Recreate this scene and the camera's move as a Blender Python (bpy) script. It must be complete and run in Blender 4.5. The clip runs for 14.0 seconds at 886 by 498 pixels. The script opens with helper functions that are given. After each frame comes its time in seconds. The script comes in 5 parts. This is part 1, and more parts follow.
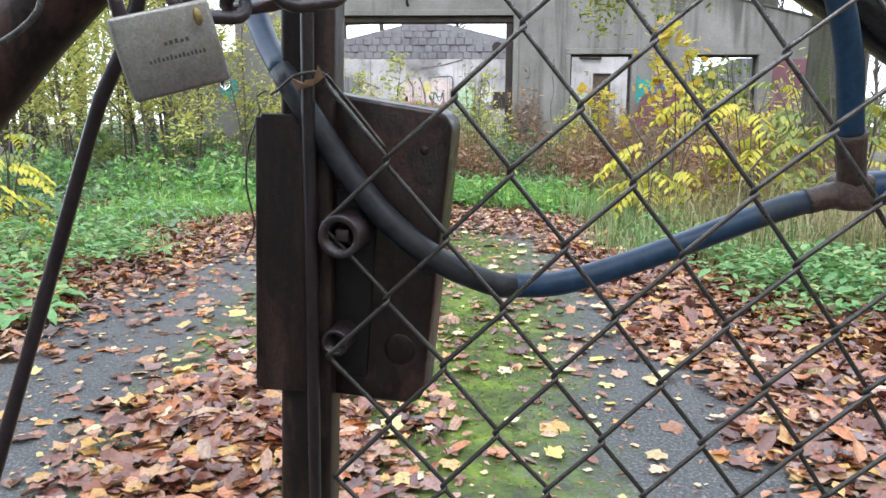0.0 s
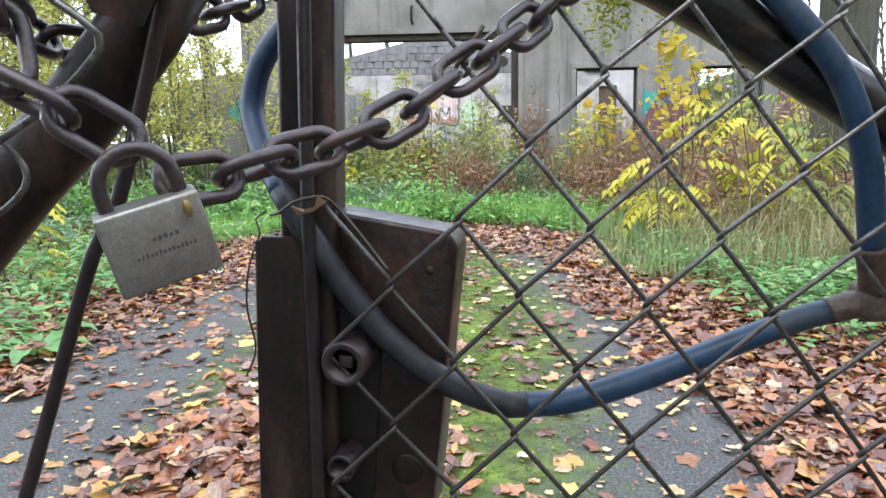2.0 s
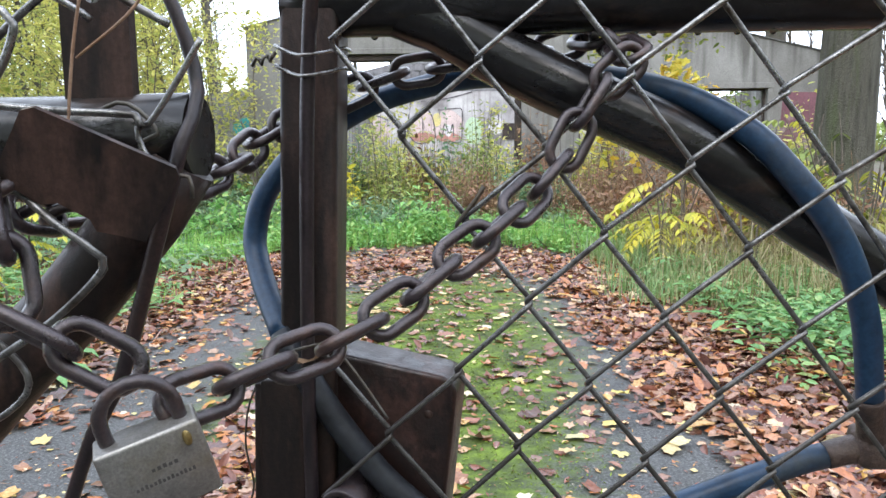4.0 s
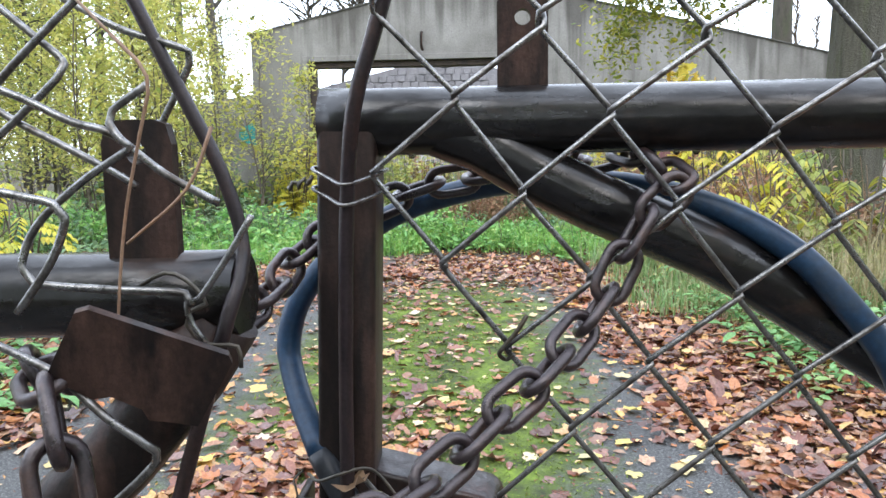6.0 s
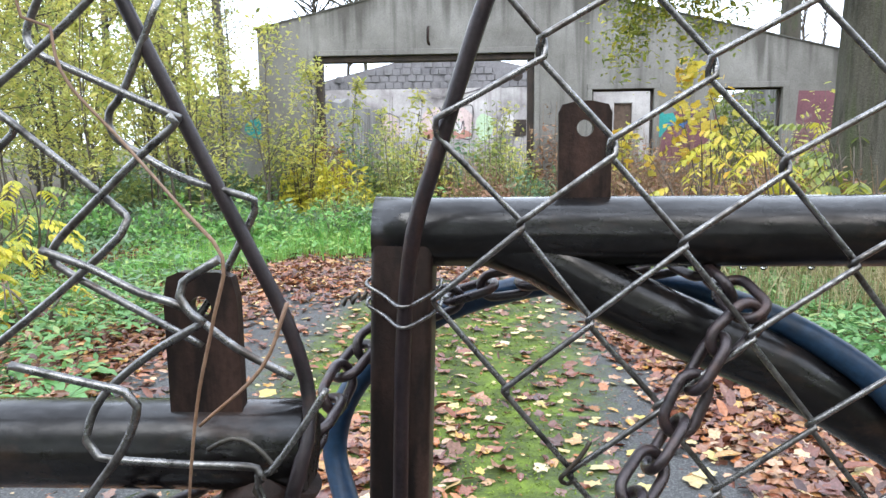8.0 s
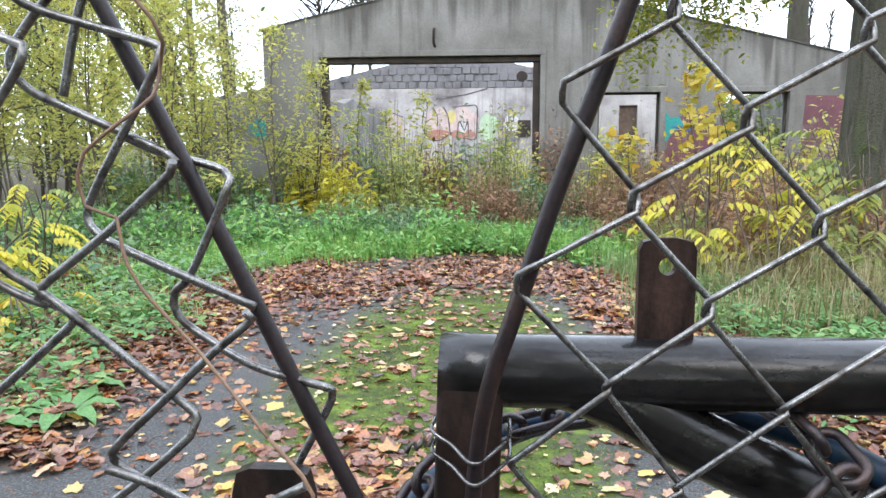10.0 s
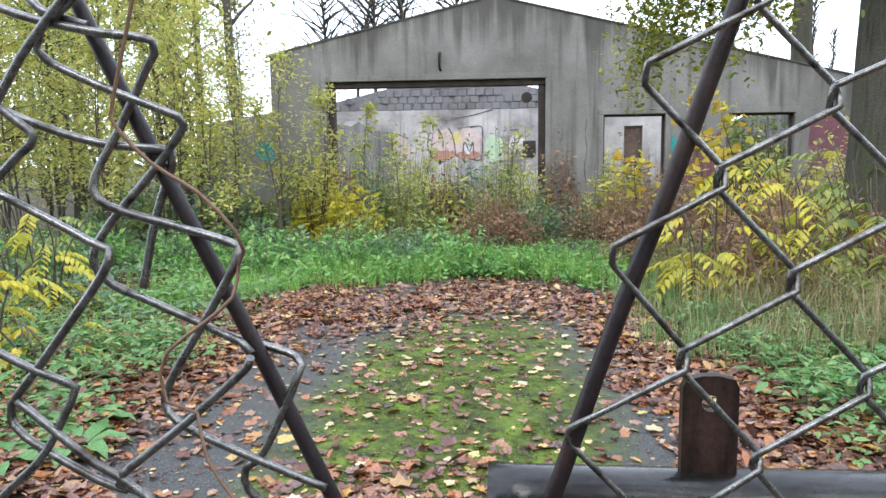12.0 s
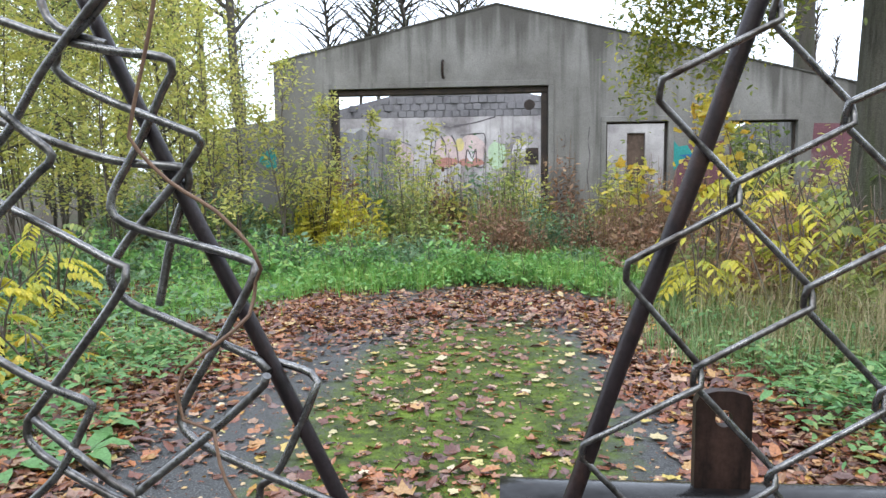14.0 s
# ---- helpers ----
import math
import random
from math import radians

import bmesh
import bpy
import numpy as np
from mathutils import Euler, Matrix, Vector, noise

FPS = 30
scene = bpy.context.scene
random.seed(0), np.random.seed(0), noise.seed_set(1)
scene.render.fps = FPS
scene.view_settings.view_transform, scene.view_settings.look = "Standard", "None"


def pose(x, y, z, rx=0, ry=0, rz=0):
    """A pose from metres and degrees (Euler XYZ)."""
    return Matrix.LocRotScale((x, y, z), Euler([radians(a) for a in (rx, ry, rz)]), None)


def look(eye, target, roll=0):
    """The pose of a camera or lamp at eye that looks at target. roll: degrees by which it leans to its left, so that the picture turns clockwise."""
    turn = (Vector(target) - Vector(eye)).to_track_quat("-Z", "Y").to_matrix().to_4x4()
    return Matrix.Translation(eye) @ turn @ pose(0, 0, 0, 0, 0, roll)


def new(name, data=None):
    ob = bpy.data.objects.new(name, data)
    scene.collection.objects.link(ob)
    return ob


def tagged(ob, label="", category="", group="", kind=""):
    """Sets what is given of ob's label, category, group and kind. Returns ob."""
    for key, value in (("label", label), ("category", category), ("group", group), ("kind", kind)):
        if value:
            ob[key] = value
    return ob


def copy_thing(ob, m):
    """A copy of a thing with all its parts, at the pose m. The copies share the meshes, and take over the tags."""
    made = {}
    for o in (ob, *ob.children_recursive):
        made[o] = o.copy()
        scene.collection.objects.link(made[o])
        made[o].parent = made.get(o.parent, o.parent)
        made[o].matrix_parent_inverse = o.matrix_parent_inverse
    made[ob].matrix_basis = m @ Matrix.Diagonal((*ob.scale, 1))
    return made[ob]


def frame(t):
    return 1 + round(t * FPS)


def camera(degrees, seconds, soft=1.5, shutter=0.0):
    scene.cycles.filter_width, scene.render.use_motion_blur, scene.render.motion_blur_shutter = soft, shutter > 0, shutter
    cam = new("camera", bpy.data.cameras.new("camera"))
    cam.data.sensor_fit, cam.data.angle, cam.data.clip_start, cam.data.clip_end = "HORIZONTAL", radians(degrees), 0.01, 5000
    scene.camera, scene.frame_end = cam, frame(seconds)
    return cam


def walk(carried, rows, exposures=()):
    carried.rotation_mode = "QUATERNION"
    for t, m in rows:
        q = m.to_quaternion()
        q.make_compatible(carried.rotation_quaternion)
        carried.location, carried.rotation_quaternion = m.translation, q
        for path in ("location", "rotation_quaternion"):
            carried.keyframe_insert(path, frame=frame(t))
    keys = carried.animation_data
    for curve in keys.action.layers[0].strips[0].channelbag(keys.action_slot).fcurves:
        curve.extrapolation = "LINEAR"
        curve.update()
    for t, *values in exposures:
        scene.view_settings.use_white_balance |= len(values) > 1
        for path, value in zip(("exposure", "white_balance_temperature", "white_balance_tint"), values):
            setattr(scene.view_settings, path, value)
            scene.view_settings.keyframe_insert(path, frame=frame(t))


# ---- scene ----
PATH = [
    (0, (0.573, -0.439, 0.922), (0.492, 1.53, 0.583), 0.2),
    (0.5, (0.57, -0.434, 0.933), (0.482, 1.536, 0.6), -0.0),
    (1, (0.57, -0.429, 0.947), (0.476, 1.543, 0.627), -0.3),
    (1.5, (0.574, -0.422, 0.963), (0.473, 1.55, 0.648), -0.9),
    (2, (0.574, -0.414, 0.985), (0.468, 1.56, 0.68), -1.0),
    (4.5, (0.576, -0.401, 1.082), (0.464, 1.578, 0.821), -0.3),
    (5, (0.568, -0.395, 1.101), (0.453, 1.584, 0.843), -0.6),
    (5.5, (0.562, -0.393, 1.116), (0.44, 1.586, 0.855), -0.5),
    (6, (0.556, -0.391, 1.131), (0.429, 1.588, 0.868), -0.9),
    (6.5, (0.55, -0.389, 1.146), (0.419, 1.589, 0.881), -1.3),
    (7, (0.542, -0.385, 1.166), (0.409, 1.592, 0.894), -1.2),
    (9.5, (0.499, -0.345, 1.246), (0.358, 1.628, 0.951), -0.1),
    (10, (0.489, -0.338, 1.268), (0.345, 1.635, 0.977), -0.3),
    (10.5, (0.483, -0.335, 1.284), (0.334, 1.64, 1.005), -0.6),
    (11, (0.478, -0.339, 1.305), (0.326, 1.638, 1.043), -0.9),
    (11.5, (0.474, -0.342, 1.32), (0.318, 1.637, 1.072), -0.8),
    (12, (0.468, -0.342, 1.331), (0.309, 1.637, 1.091), -0.7),
    (12.5, (0.465, -0.342, 1.334), (0.304, 1.638, 1.1), -0.6),
    (13, (0.464, -0.342, 1.337), (0.3, 1.638, 1.109), -0.6),
    (13.5, (0.462, -0.342, 1.336), (0.297, 1.638, 1.112), -0.5),
    (14, (0.463, -0.342, 1.335), (0.297, 1.638, 1.114), -0.7),
]
cam = camera(62.8, 14.0, shutter=0.0)
walk(cam, [(t, look(eye, target, roll)) for t, eye, target, roll in PATH],
     [(0, 0.22), (2, 0.29), (5, 0.3), (7, 0.32), (9.5, 0.23), (11, 0.04), (14, -0.17)])

# ---- sky and light ----
world = bpy.data.worlds.new("overcast_sky")
scene.world = world
world.use_nodes = True
wn, wl = world.node_tree.nodes, world.node_tree.links
sky = wn.new("ShaderNodeTexSky")
sky.sky_type, sky.sun_disc = "NISHITA", False
sky.sun_elevation, sky.sun_rotation = radians(38), radians(150)
sky.dust_density, sky.air_density = 4.0, 1.0
dim = wn.new("ShaderNodeVectorMath")
dim.operation = "SCALE"
dim.inputs[3].default_value = 0.1
wl.new(sky.outputs[0], dim.inputs[0])
cloud = wn.new("ShaderNodeMix")
cloud.data_type = "RGBA"
cloud.inputs[0].default_value = 0.82
wl.new(dim.outputs[0], cloud.inputs[6])
cloud.inputs[7].default_value = (0.935, 1.04, 1.23, 1)
wl.new(cloud.outputs[2], wn["Background"].inputs[0])
wn["Background"].inputs[1].default_value = 3.1

sun = new("sun", bpy.data.lights.new("sun", "SUN"))
sun.data.energy, sun.data.angle, sun.data.color = 1.2, radians(35), (1.0, 0.97, 0.92)
sun.matrix_world = look((0, 0, 20), (6, 11, 4))


# ---- materials ----
def ramp(nodes, colours):
    n = nodes.new("ShaderNodeValToRGB")
    while len(n.color_ramp.elements) < len(colours):
        n.color_ramp.elements.new(0.5)
    for i, c in enumerate(colours):
        e = n.color_ramp.elements[i]
        e.position, e.color = i / max(1, len(colours) - 1), (*c, 1)
    return n


def noise_tex(nodes, links, coords, scale, detail=5.0, rough=0.6, stretch=(1, 1, 1)):
    m = nodes.new("ShaderNodeMapping")
    m.inputs["Scale"].default_value = stretch
    links.new(coords, m.inputs["Vector"])
    n = nodes.new("ShaderNodeTexNoise")
    n.inputs["Scale"].default_value, n.inputs["Detail"].default_value, n.inputs["Roughness"].default_value = scale, detail, rough
    links.new(m.outputs[0], n.inputs["Vector"])
    return n


def spread(nodes, links, value, low, high):
    n = nodes.new("ShaderNodeMapRange")
    n.inputs[1].default_value, n.inputs[2].default_value = low, high
    links.new(value, n.inputs[0])
    return n.outputs[0]


def blend(nodes, links, factor, a, b, how="MIX"):
    n = nodes.new("ShaderNodeMix")
    n.data_type, n.blend_type = "RGBA", how
    for value, slot in ((factor, 0), (a, 6), (b, 7)):
        if isinstance(value, (int, float)):
            n.inputs[slot].default_value = value
        elif isinstance(value, tuple):
            n.inputs[slot].default_value = (*value, 1)
        else:
            links.new(value, n.inputs[slot])
    return n.outputs[2]


def surface(name, colours, scale=20.0, fine=120.0, stain=(0.5, 0.5, 0.5), stained=0.3, rough=(0.5, 0.8), bump=0.3, metal=0.0, stretch=(1, 1, 1), depth=0.002, wet=0.0, spec=0.42):
    """Two scales of variation, a stain colour in patches, uneven gloss and fine relief."""
    m = bpy.data.materials.new(name)
    m.use_nodes = True
    n, l = m.node_tree.nodes, m.node_tree.links
    b = n["Principled BSDF"]
    co = n.new("ShaderNodeNewGeometry").outputs["Position"]
    big = noise_tex(n, l, co, scale, stretch=stretch)
    small = noise_tex(n, l, co, fine, 4.0, 0.7)
    r = ramp(n, colours)
    l.new(spread(n, l, big.outputs[0], 0.3, 0.7), r.inputs[0])
    patch = noise_tex(n, l, co, scale * 0.45, 6.0, 0.7, stretch)
    c = blend(n, l, spread(n, l, patch.outputs[0], 0.62 - stained * 0.4, 0.78 - stained * 0.3), r.outputs[0], stain)
    grain = ramp(n, [(0.6, 0.6, 0.6), (1.15, 1.15, 1.15)])
    l.new(spread(n, l, small.outputs[0], 0.25, 0.75), grain.inputs[0])
    c = blend(n, l, 1.0, c, grain.outputs[0], "MULTIPLY")
    l.new(c, b.inputs["Base Color"])
    b.inputs["Specular IOR Level"].default_value = spec
    g = n.new("ShaderNodeMapRange")
    g.inputs[1].default_value, g.inputs[2].default_value, g.inputs[3].default_value, g.inputs[4].default_value = 0.3, 0.7, rough[0], rough[1]
    l.new(patch.outputs[0], g.inputs[0])
    l.new(g.outputs[0], b.inputs["Roughness"])
    b.inputs["Metallic"].default_value = metal
    b.inputs["Coat Weight"].default_value, b.inputs["Coat Roughness"].default_value = wet, 0.12
    b.inputs["Coat IOR"].default_value = 1.33
    bu = n.new("ShaderNodeBump")
    bu.inputs["Strength"].default_value, bu.inputs["Distance"].default_value = bump, depth
    l.new(small.outputs[0], bu.inputs["Height"])
    l.new(bu.outputs[0], b.inputs["Normal"])
    l.new(bu.outputs[0], b.inputs["Coat Normal"])
    return m


def leafy(name, colours, glow=0.35, rough=0.45, single=False):
    """Leaves: one hue a leaf, veined, letting light through."""
    m = bpy.data.materials.new(name)
    m.use_nodes = True
    n, l = m.node_tree.nodes, m.node_tree.links
    b = n["Principled BSDF"]
    r = ramp(n, colours)
    if single:
        l.new(n.new("ShaderNodeObjectInfo").outputs["Random"], r.inputs[0])
    else:
        l.new(n.new("ShaderNodeNewGeometry").outputs["Random Per Island"], r.inputs[0])
    co = n.new("ShaderNodeNewGeometry").outputs["Position"]
    small = noise_tex(n, l, co, 90.0, 3.0)
    grain = ramp(n, [(0.62, 0.6, 0.55), (1.2, 1.2, 1.2)])
    l.new(spread(n, l, small.outputs[0], 0.3, 0.7), grain.inputs[0])
    c = blend(n, l, 1.0, r.outputs[0], grain.outputs[0], "MULTIPLY")
    l.new(c, b.inputs["Base Color"])
    b.inputs["Roughness"].default_value = rough
    t = n.new("ShaderNodeBsdfTranslucent")
    l.new(c, t.inputs[0])
    mix = n.new("ShaderNodeMixShader")
    mix.inputs[0].default_value = glow
    l.new(b.outputs[0], mix.inputs[1])
    l.new(t.outputs[0], mix.inputs[2])
    l.new(mix.outputs[0], n["Material Output"].inputs[0])
    return m


RUST = surface("rusty_dark_steel", [(0.006, 0.0048, 0.005), (0.027, 0.0158, 0.0128), (0.0105, 0.0075, 0.007), (0.02, 0.0122, 0.0105)], 38, 300, (0.08, 0.044, 0.034), 0.26, (0.35, 0.75), 0.4, 0.0, (1, 1, 0.25), 0.001, 0.25, 0.14)
PIPE = surface("black_painted_pipe", [(0.002, 0.002, 0.0025), (0.009, 0.008, 0.008), (0.003, 0.003, 0.0035)], 70, 260, (0.035, 0.02, 0.014), 0.2, (0.35, 0.6), 0.16, 0.0, (0.5, 1, 1), 0.0008, 1.0, 0.08)


def rain_film(m, scale, stretch, low, high):
    """Water lies on the paint in ragged patches; grime between them is dull."""
    n, l = m.node_tree.nodes, m.node_tree.links
    b = n["Principled BSDF"]
    film = noise_tex(n, l, n.new("ShaderNodeNewGeometry").outputs["Position"], scale, 8.0, 0.75, stretch)
    f = spread(n, l, film.outputs[0], 0.38, 0.6)
    for slot, a, z in (("Coat Weight", low, high), ("Coat Roughness", 0.25, 0.06)):
        g = n.new("ShaderNodeMapRange")
        g.inputs[3].default_value, g.inputs[4].default_value = a, z
        l.new(f, g.inputs[0])
        l.new(g.outputs[0], b.inputs[slot])
    b.inputs["Coat IOR"].default_value = 1.52


rain_film(PIPE, 40.0, (0.35, 1, 1), 0.3, 1.0)
WETSTEEL = surface("wet_pitted_steel", [(0.003, 0.0024, 0.0026), (0.017, 0.009, 0.0075), (0.0055, 0.0038, 0.0036)], 55, 240, (0.06, 0.028, 0.022), 0.2, (0.25, 0.6), 0.45, 0.0, (1, 1, 0.6), 0.0012, 0.9, 0.12)
rain_film(WETSTEEL, 45.0, (1, 1, 1), 0.15, 0.6)
DULLSTEEL = surface("dull_grey_steel", [(0.008, 0.0075, 0.0078), (0.017, 0.015, 0.0145)], 40, 260, (0.03, 0.017, 0.013), 0.2, (0.5, 0.75), 0.4, 0.0, depth=0.0006, spec=0.2)
CHAINM = surface("rusty_chain_steel", [(0.014, 0.011, 0.013), (0.042, 0.03, 0.033), (0.024, 0.018, 0.021)], 90, 700, (0.07, 0.036, 0.028), 0.24, (0.22, 0.45), 0.4, 0.4, depth=0.0008, wet=0.7)
BARM = surface("dark_wet_bar", [(0.008, 0.006, 0.0075), (0.024, 0.017, 0.019), (0.012, 0.009, 0.011)], 60, 420, (0.05, 0.026, 0.02), 0.22, (0.3, 0.55), 0.45, 0.0, (1, 1, 0.3), 0.0008, 0.6, 0.14)
WIREM = surface("weathered_galvanised_wire", [(0.05, 0.049, 0.048), (0.27, 0.266, 0.262), (0.1, 0.098, 0.095)], 90, 600, (0.06, 0.045, 0.035), 0.3, (0.18, 0.4), 0.5, 0.9, depth=0.0004)


def darken_low(m, low, high, colour):
    """Darker and less metallic towards the bottom, blended by height with a ragged edge."""
    n, l = m.node_tree.nodes, m.node_tree.links
    b = n["Principled BSDF"]
    co = n.new("ShaderNodeNewGeometry").outputs["Position"]
    sep = n.new("ShaderNodeSeparateXYZ")
    l.new(co, sep.inputs[0])
    # noise that only makes the height blend uneven
    worn = noise_tex(n, l, co, 45.0, 5.0, 0.7)
    add = n.new("ShaderNodeMath")
    add.operation = "MULTIPLY_ADD"
    l.new(worn.outputs[0], add.inputs[0])
    add.inputs[1].default_value = 0.3
    l.new(sep.outputs[2], add.inputs[2])
    was = b.inputs["Base Color"].links[0].from_socket
    f = spread(n, l, add.outputs[0], low, high)
    l.new(blend(n, l, f, colour, was), b.inputs["Base Color"])
    g = n.new("ShaderNodeMapRange")
    g.inputs[3].default_value, g.inputs[4].default_value = 0.35, 0.9
    l.new(f, g.inputs[0])
    l.new(g.outputs[0], b.inputs["Metallic"])


# netting wire: dark base colour low down, its own colour higher up
darken_low(WIREM, 1.02, 1.25, (0.04, 0.036, 0.033))
WIRED = surface("tarnished_dark_wire", [(0.035, 0.032, 0.027), (0.085, 0.078, 0.066), (0.05, 0.045, 0.037)], 60, 600, (0.075, 0.05, 0.03), 0.3, (0.32, 0.6), 0.4, 0.5, depth=0.0004)
BRASS = surface("dull_chromed_padlock", [(0.17, 0.163, 0.155), (0.27, 0.26, 0.245), (0.21, 0.204, 0.192)], 45, 900, (0.2, 0.17, 0.12), 0.2, (0.3, 0.5), 0.25, 0.75, depth=0.0003)
BRASSY = surface("bare_brass", [(0.35, 0.26, 0.11), (0.25, 0.18, 0.07)], 200, 900, (0.1, 0.07, 0.03), 0.2, (0.3, 0.5), 0.2, 0.8)
ETCH = surface("etched_mark", [(0.06, 0.058, 0.055), (0.1, 0.095, 0.09)], 200, 900, (0.05, 0.05, 0.05), 0.2, (0.5, 0.7), 0.1, 0.4)
BLUE = surface("faded_blue_sheath", [(0.005, 0.019, 0.044), (0.014, 0.04, 0.082), (0.008, 0.026, 0.06)], 40, 260, (0.03, 0.038, 0.046), 0.22, (0.28, 0.55), 0.25, 0.0, depth=0.0006, spec=0.3)
GREYH = surface("grimy_grey_sheath", [(0.011, 0.012, 0.015), (0.028, 0.031, 0.037), (0.017, 0.019, 0.023)], 40, 260, (0.009, 0.0085, 0.009), 0.3, (0.3, 0.55), 0.3, 0.0, depth=0.0006, spec=0.28)
TAPE = surface("brown_wrapped_sleeve", [(0.02, 0.013, 0.011), (0.075, 0.048, 0.038), (0.035, 0.022, 0.018)], 90, 300, (0.02, 0.012, 0.012), 0.3, (0.3, 0.6), 0.6)
STRAW = surface("dry_stem", [(0.26, 0.16, 0.1), (0.16, 0.09, 0.06)], 80, 500, (0.2, 0.1, 0.05), 0.2, (0.5, 0.7), 0.2)
BARK = surface("dark_bark", [(0.03, 0.026, 0.02), (0.085, 0.075, 0.06), (0.05, 0.045, 0.035)], 9, 60, (0.07, 0.08, 0.045), 0.25, (0.8, 0.95), 0.9, 0.0, (1, 1, 0.3), 0.01)
BARKG = surface("furrowed_mossy_bark", [(0.05, 0.046, 0.036), (0.12, 0.115, 0.09), (0.075, 0.07, 0.055)], 12, 55, (0.09, 0.11, 0.05), 0.35, (0.8, 0.95), 1.0, 0.0, (1, 1, 0.12), 0.03)
TWIG = surface("grey_brown_twig", [(0.07, 0.055, 0.042), (0.15, 0.125, 0.1)], 14, 120, (0.05, 0.05, 0.03), 0.2, (0.8, 0.95), 0.4)
DEADSTEM = surface("dead_brown_stem", [(0.16, 0.09, 0.05), (0.26, 0.17, 0.1)], 14, 120, (0.09, 0.05, 0.03), 0.3, (0.8, 0.95), 0.3)
BLOCK = surface("grey_concrete_block", [(0.13, 0.128, 0.135), (0.23, 0.225, 0.235), (0.17, 0.165, 0.175)], 1.6, 40, (0.1, 0.098, 0.105), 0.3, (0.85, 0.95), 0.6, depth=0.01)
DARKWOOD = surface("rotten_dark_timber", [(0.03, 0.025, 0.022), (0.07, 0.05, 0.04)], 6, 60, (0.02, 0.02, 0.02), 0.3, (0.8, 0.95), 0.4)
PAINTS = {n: surface("spray_paint_" + n, [c, tuple(min(1, v * 1.4) for v in c)], 3, 50, (0.4, 0.38, 0.36), 0.22, (0.7, 0.9), 0.2) for n, c in
          {"pink": (0.5, 0.4, 0.385), "red": (0.4, 0.2, 0.16), "yellow": (0.55, 0.47, 0.2), "pale": (0.55, 0.53, 0.54), "black": (0.09, 0.08, 0.085), "green": (0.38, 0.5, 0.34), "teal": (0.03, 0.26, 0.25), "maroon": (0.14, 0.06, 0.075), "blue": (0.03, 0.12, 0.3)}.items()}


def render_plaster(name, low, mid, high, streak, gable=False):
    """Cement render: cloudy, with dark streaks running down from the coping and fine cracks."""
    m = bpy.data.materials.new(name)
    m.use_nodes = True
    n, l = m.node_tree.nodes, m.node_tree.links
    b = n["Principled BSDF"]
    co = n.new("ShaderNodeNewGeometry").outputs["Position"]
    big = noise_tex(n, l, co, 0.9, 8.0, 0.65)
    r = ramp(n, [low, mid, high])
    l.new(spread(n, l, big.outputs[0], 0.32, 0.68), r.inputs[0])
    runs = noise_tex(n, l, co, 3.0, 4.0, 0.6, (1.0, 1.0, 0.06))
    c = blend(n, l, spread(n, l, runs.outputs[0], 0.55, 0.74), r.outputs[0], streak)
    if gable:
        # soot washed down from the edge of the gable: long and short runs
        sep = n.new("ShaderNodeSeparateXYZ")
        l.new(co, sep.inputs[0])

        def calc(how, a, v):
            q = n.new("ShaderNodeMath")
            q.operation = how
            for w, k in ((a, 0), (v, 1)):
                if isinstance(w, float):
                    q.inputs[k].default_value = w
                else:
                    l.new(w, q.inputs[k])
            return q.outputs[0]

        below = calc("SUBTRACT", calc("SUBTRACT", 3.97, calc("MULTIPLY", calc("ABSOLUTE", calc("SUBTRACT", sep.outputs[0], 0.36), 0.0), 0.236)), sep.outputs[2])
        reach = noise_tex(n, l, co, 2.4, 3.0, 0.75, (1.0, 1.0, 0.0))
        drip = calc("SUBTRACT", calc("MULTIPLY", calc("SUBTRACT", reach.outputs[0], 0.4), 3.6), below)
        f = calc("MULTIPLY", spread(n, l, drip, -0.12, 0.4), 0.75)
        c = blend(n, l, f, c, streak)
    small = noise_tex(n, l, co, 45.0, 5.0, 0.75)
    grain = ramp(n, [(0.75, 0.75, 0.75), (1.12, 1.12, 1.12)])
    l.new(spread(n, l, small.outputs[0], 0.3, 0.7), grain.inputs[0])
    c = blend(n, l, 1.0, c, grain.outputs[0], "MULTIPLY")
    v = n.new("ShaderNodeTexVoronoi")
    v.feature = "DISTANCE_TO_EDGE"
    v.inputs["Scale"].default_value = 0.9
    warp = noise_tex(n, l, co, 2.0, 6.0)
    add = n.new("ShaderNodeVectorMath")
    l.new(co, add.inputs[0])
    l.new(warp.outputs[1], add.inputs[1])
    l.new(add.outputs[0], v.inputs["Vector"])
    crack = spread(n, l, v.outputs["Distance"], -0.006, 0.004)
    c = blend(n, l, crack, (low[0] * 0.55, low[1] * 0.55, low[2] * 0.55), c)
    l.new(c, b.inputs["Base Color"])
    b.inputs["Roughness"].default_value = 0.92
    bu = n.new("ShaderNodeBump")
    bu.inputs["Strength"].default_value, bu.inputs["Distance"].default_value = 0.5, 0.01
    l.new(small.outputs[0], bu.inputs["Height"])
    l.new(bu.outputs[0], b.inputs["Normal"])
    return m


COPE = surface("blackened_cement", [(0.06, 0.058, 0.052), (0.13, 0.125, 0.115)], 3, 40, (0.05, 0.06, 0.035), 0.3, (0.85, 0.95), 0.6, depth=0.01)
PLASTER = render_plaster("grey_cement_render", (0.135, 0.13, 0.12), (0.205, 0.2, 0.188), (0.27, 0.266, 0.253), (0.062, 0.058, 0.051), True)
WHITE = render_plaster("flaking_white_plaster", (0.16, 0.148, 0.15), (0.4, 0.38, 0.38), (0.58, 0.565, 0.56), (0.2, 0.175, 0.175))


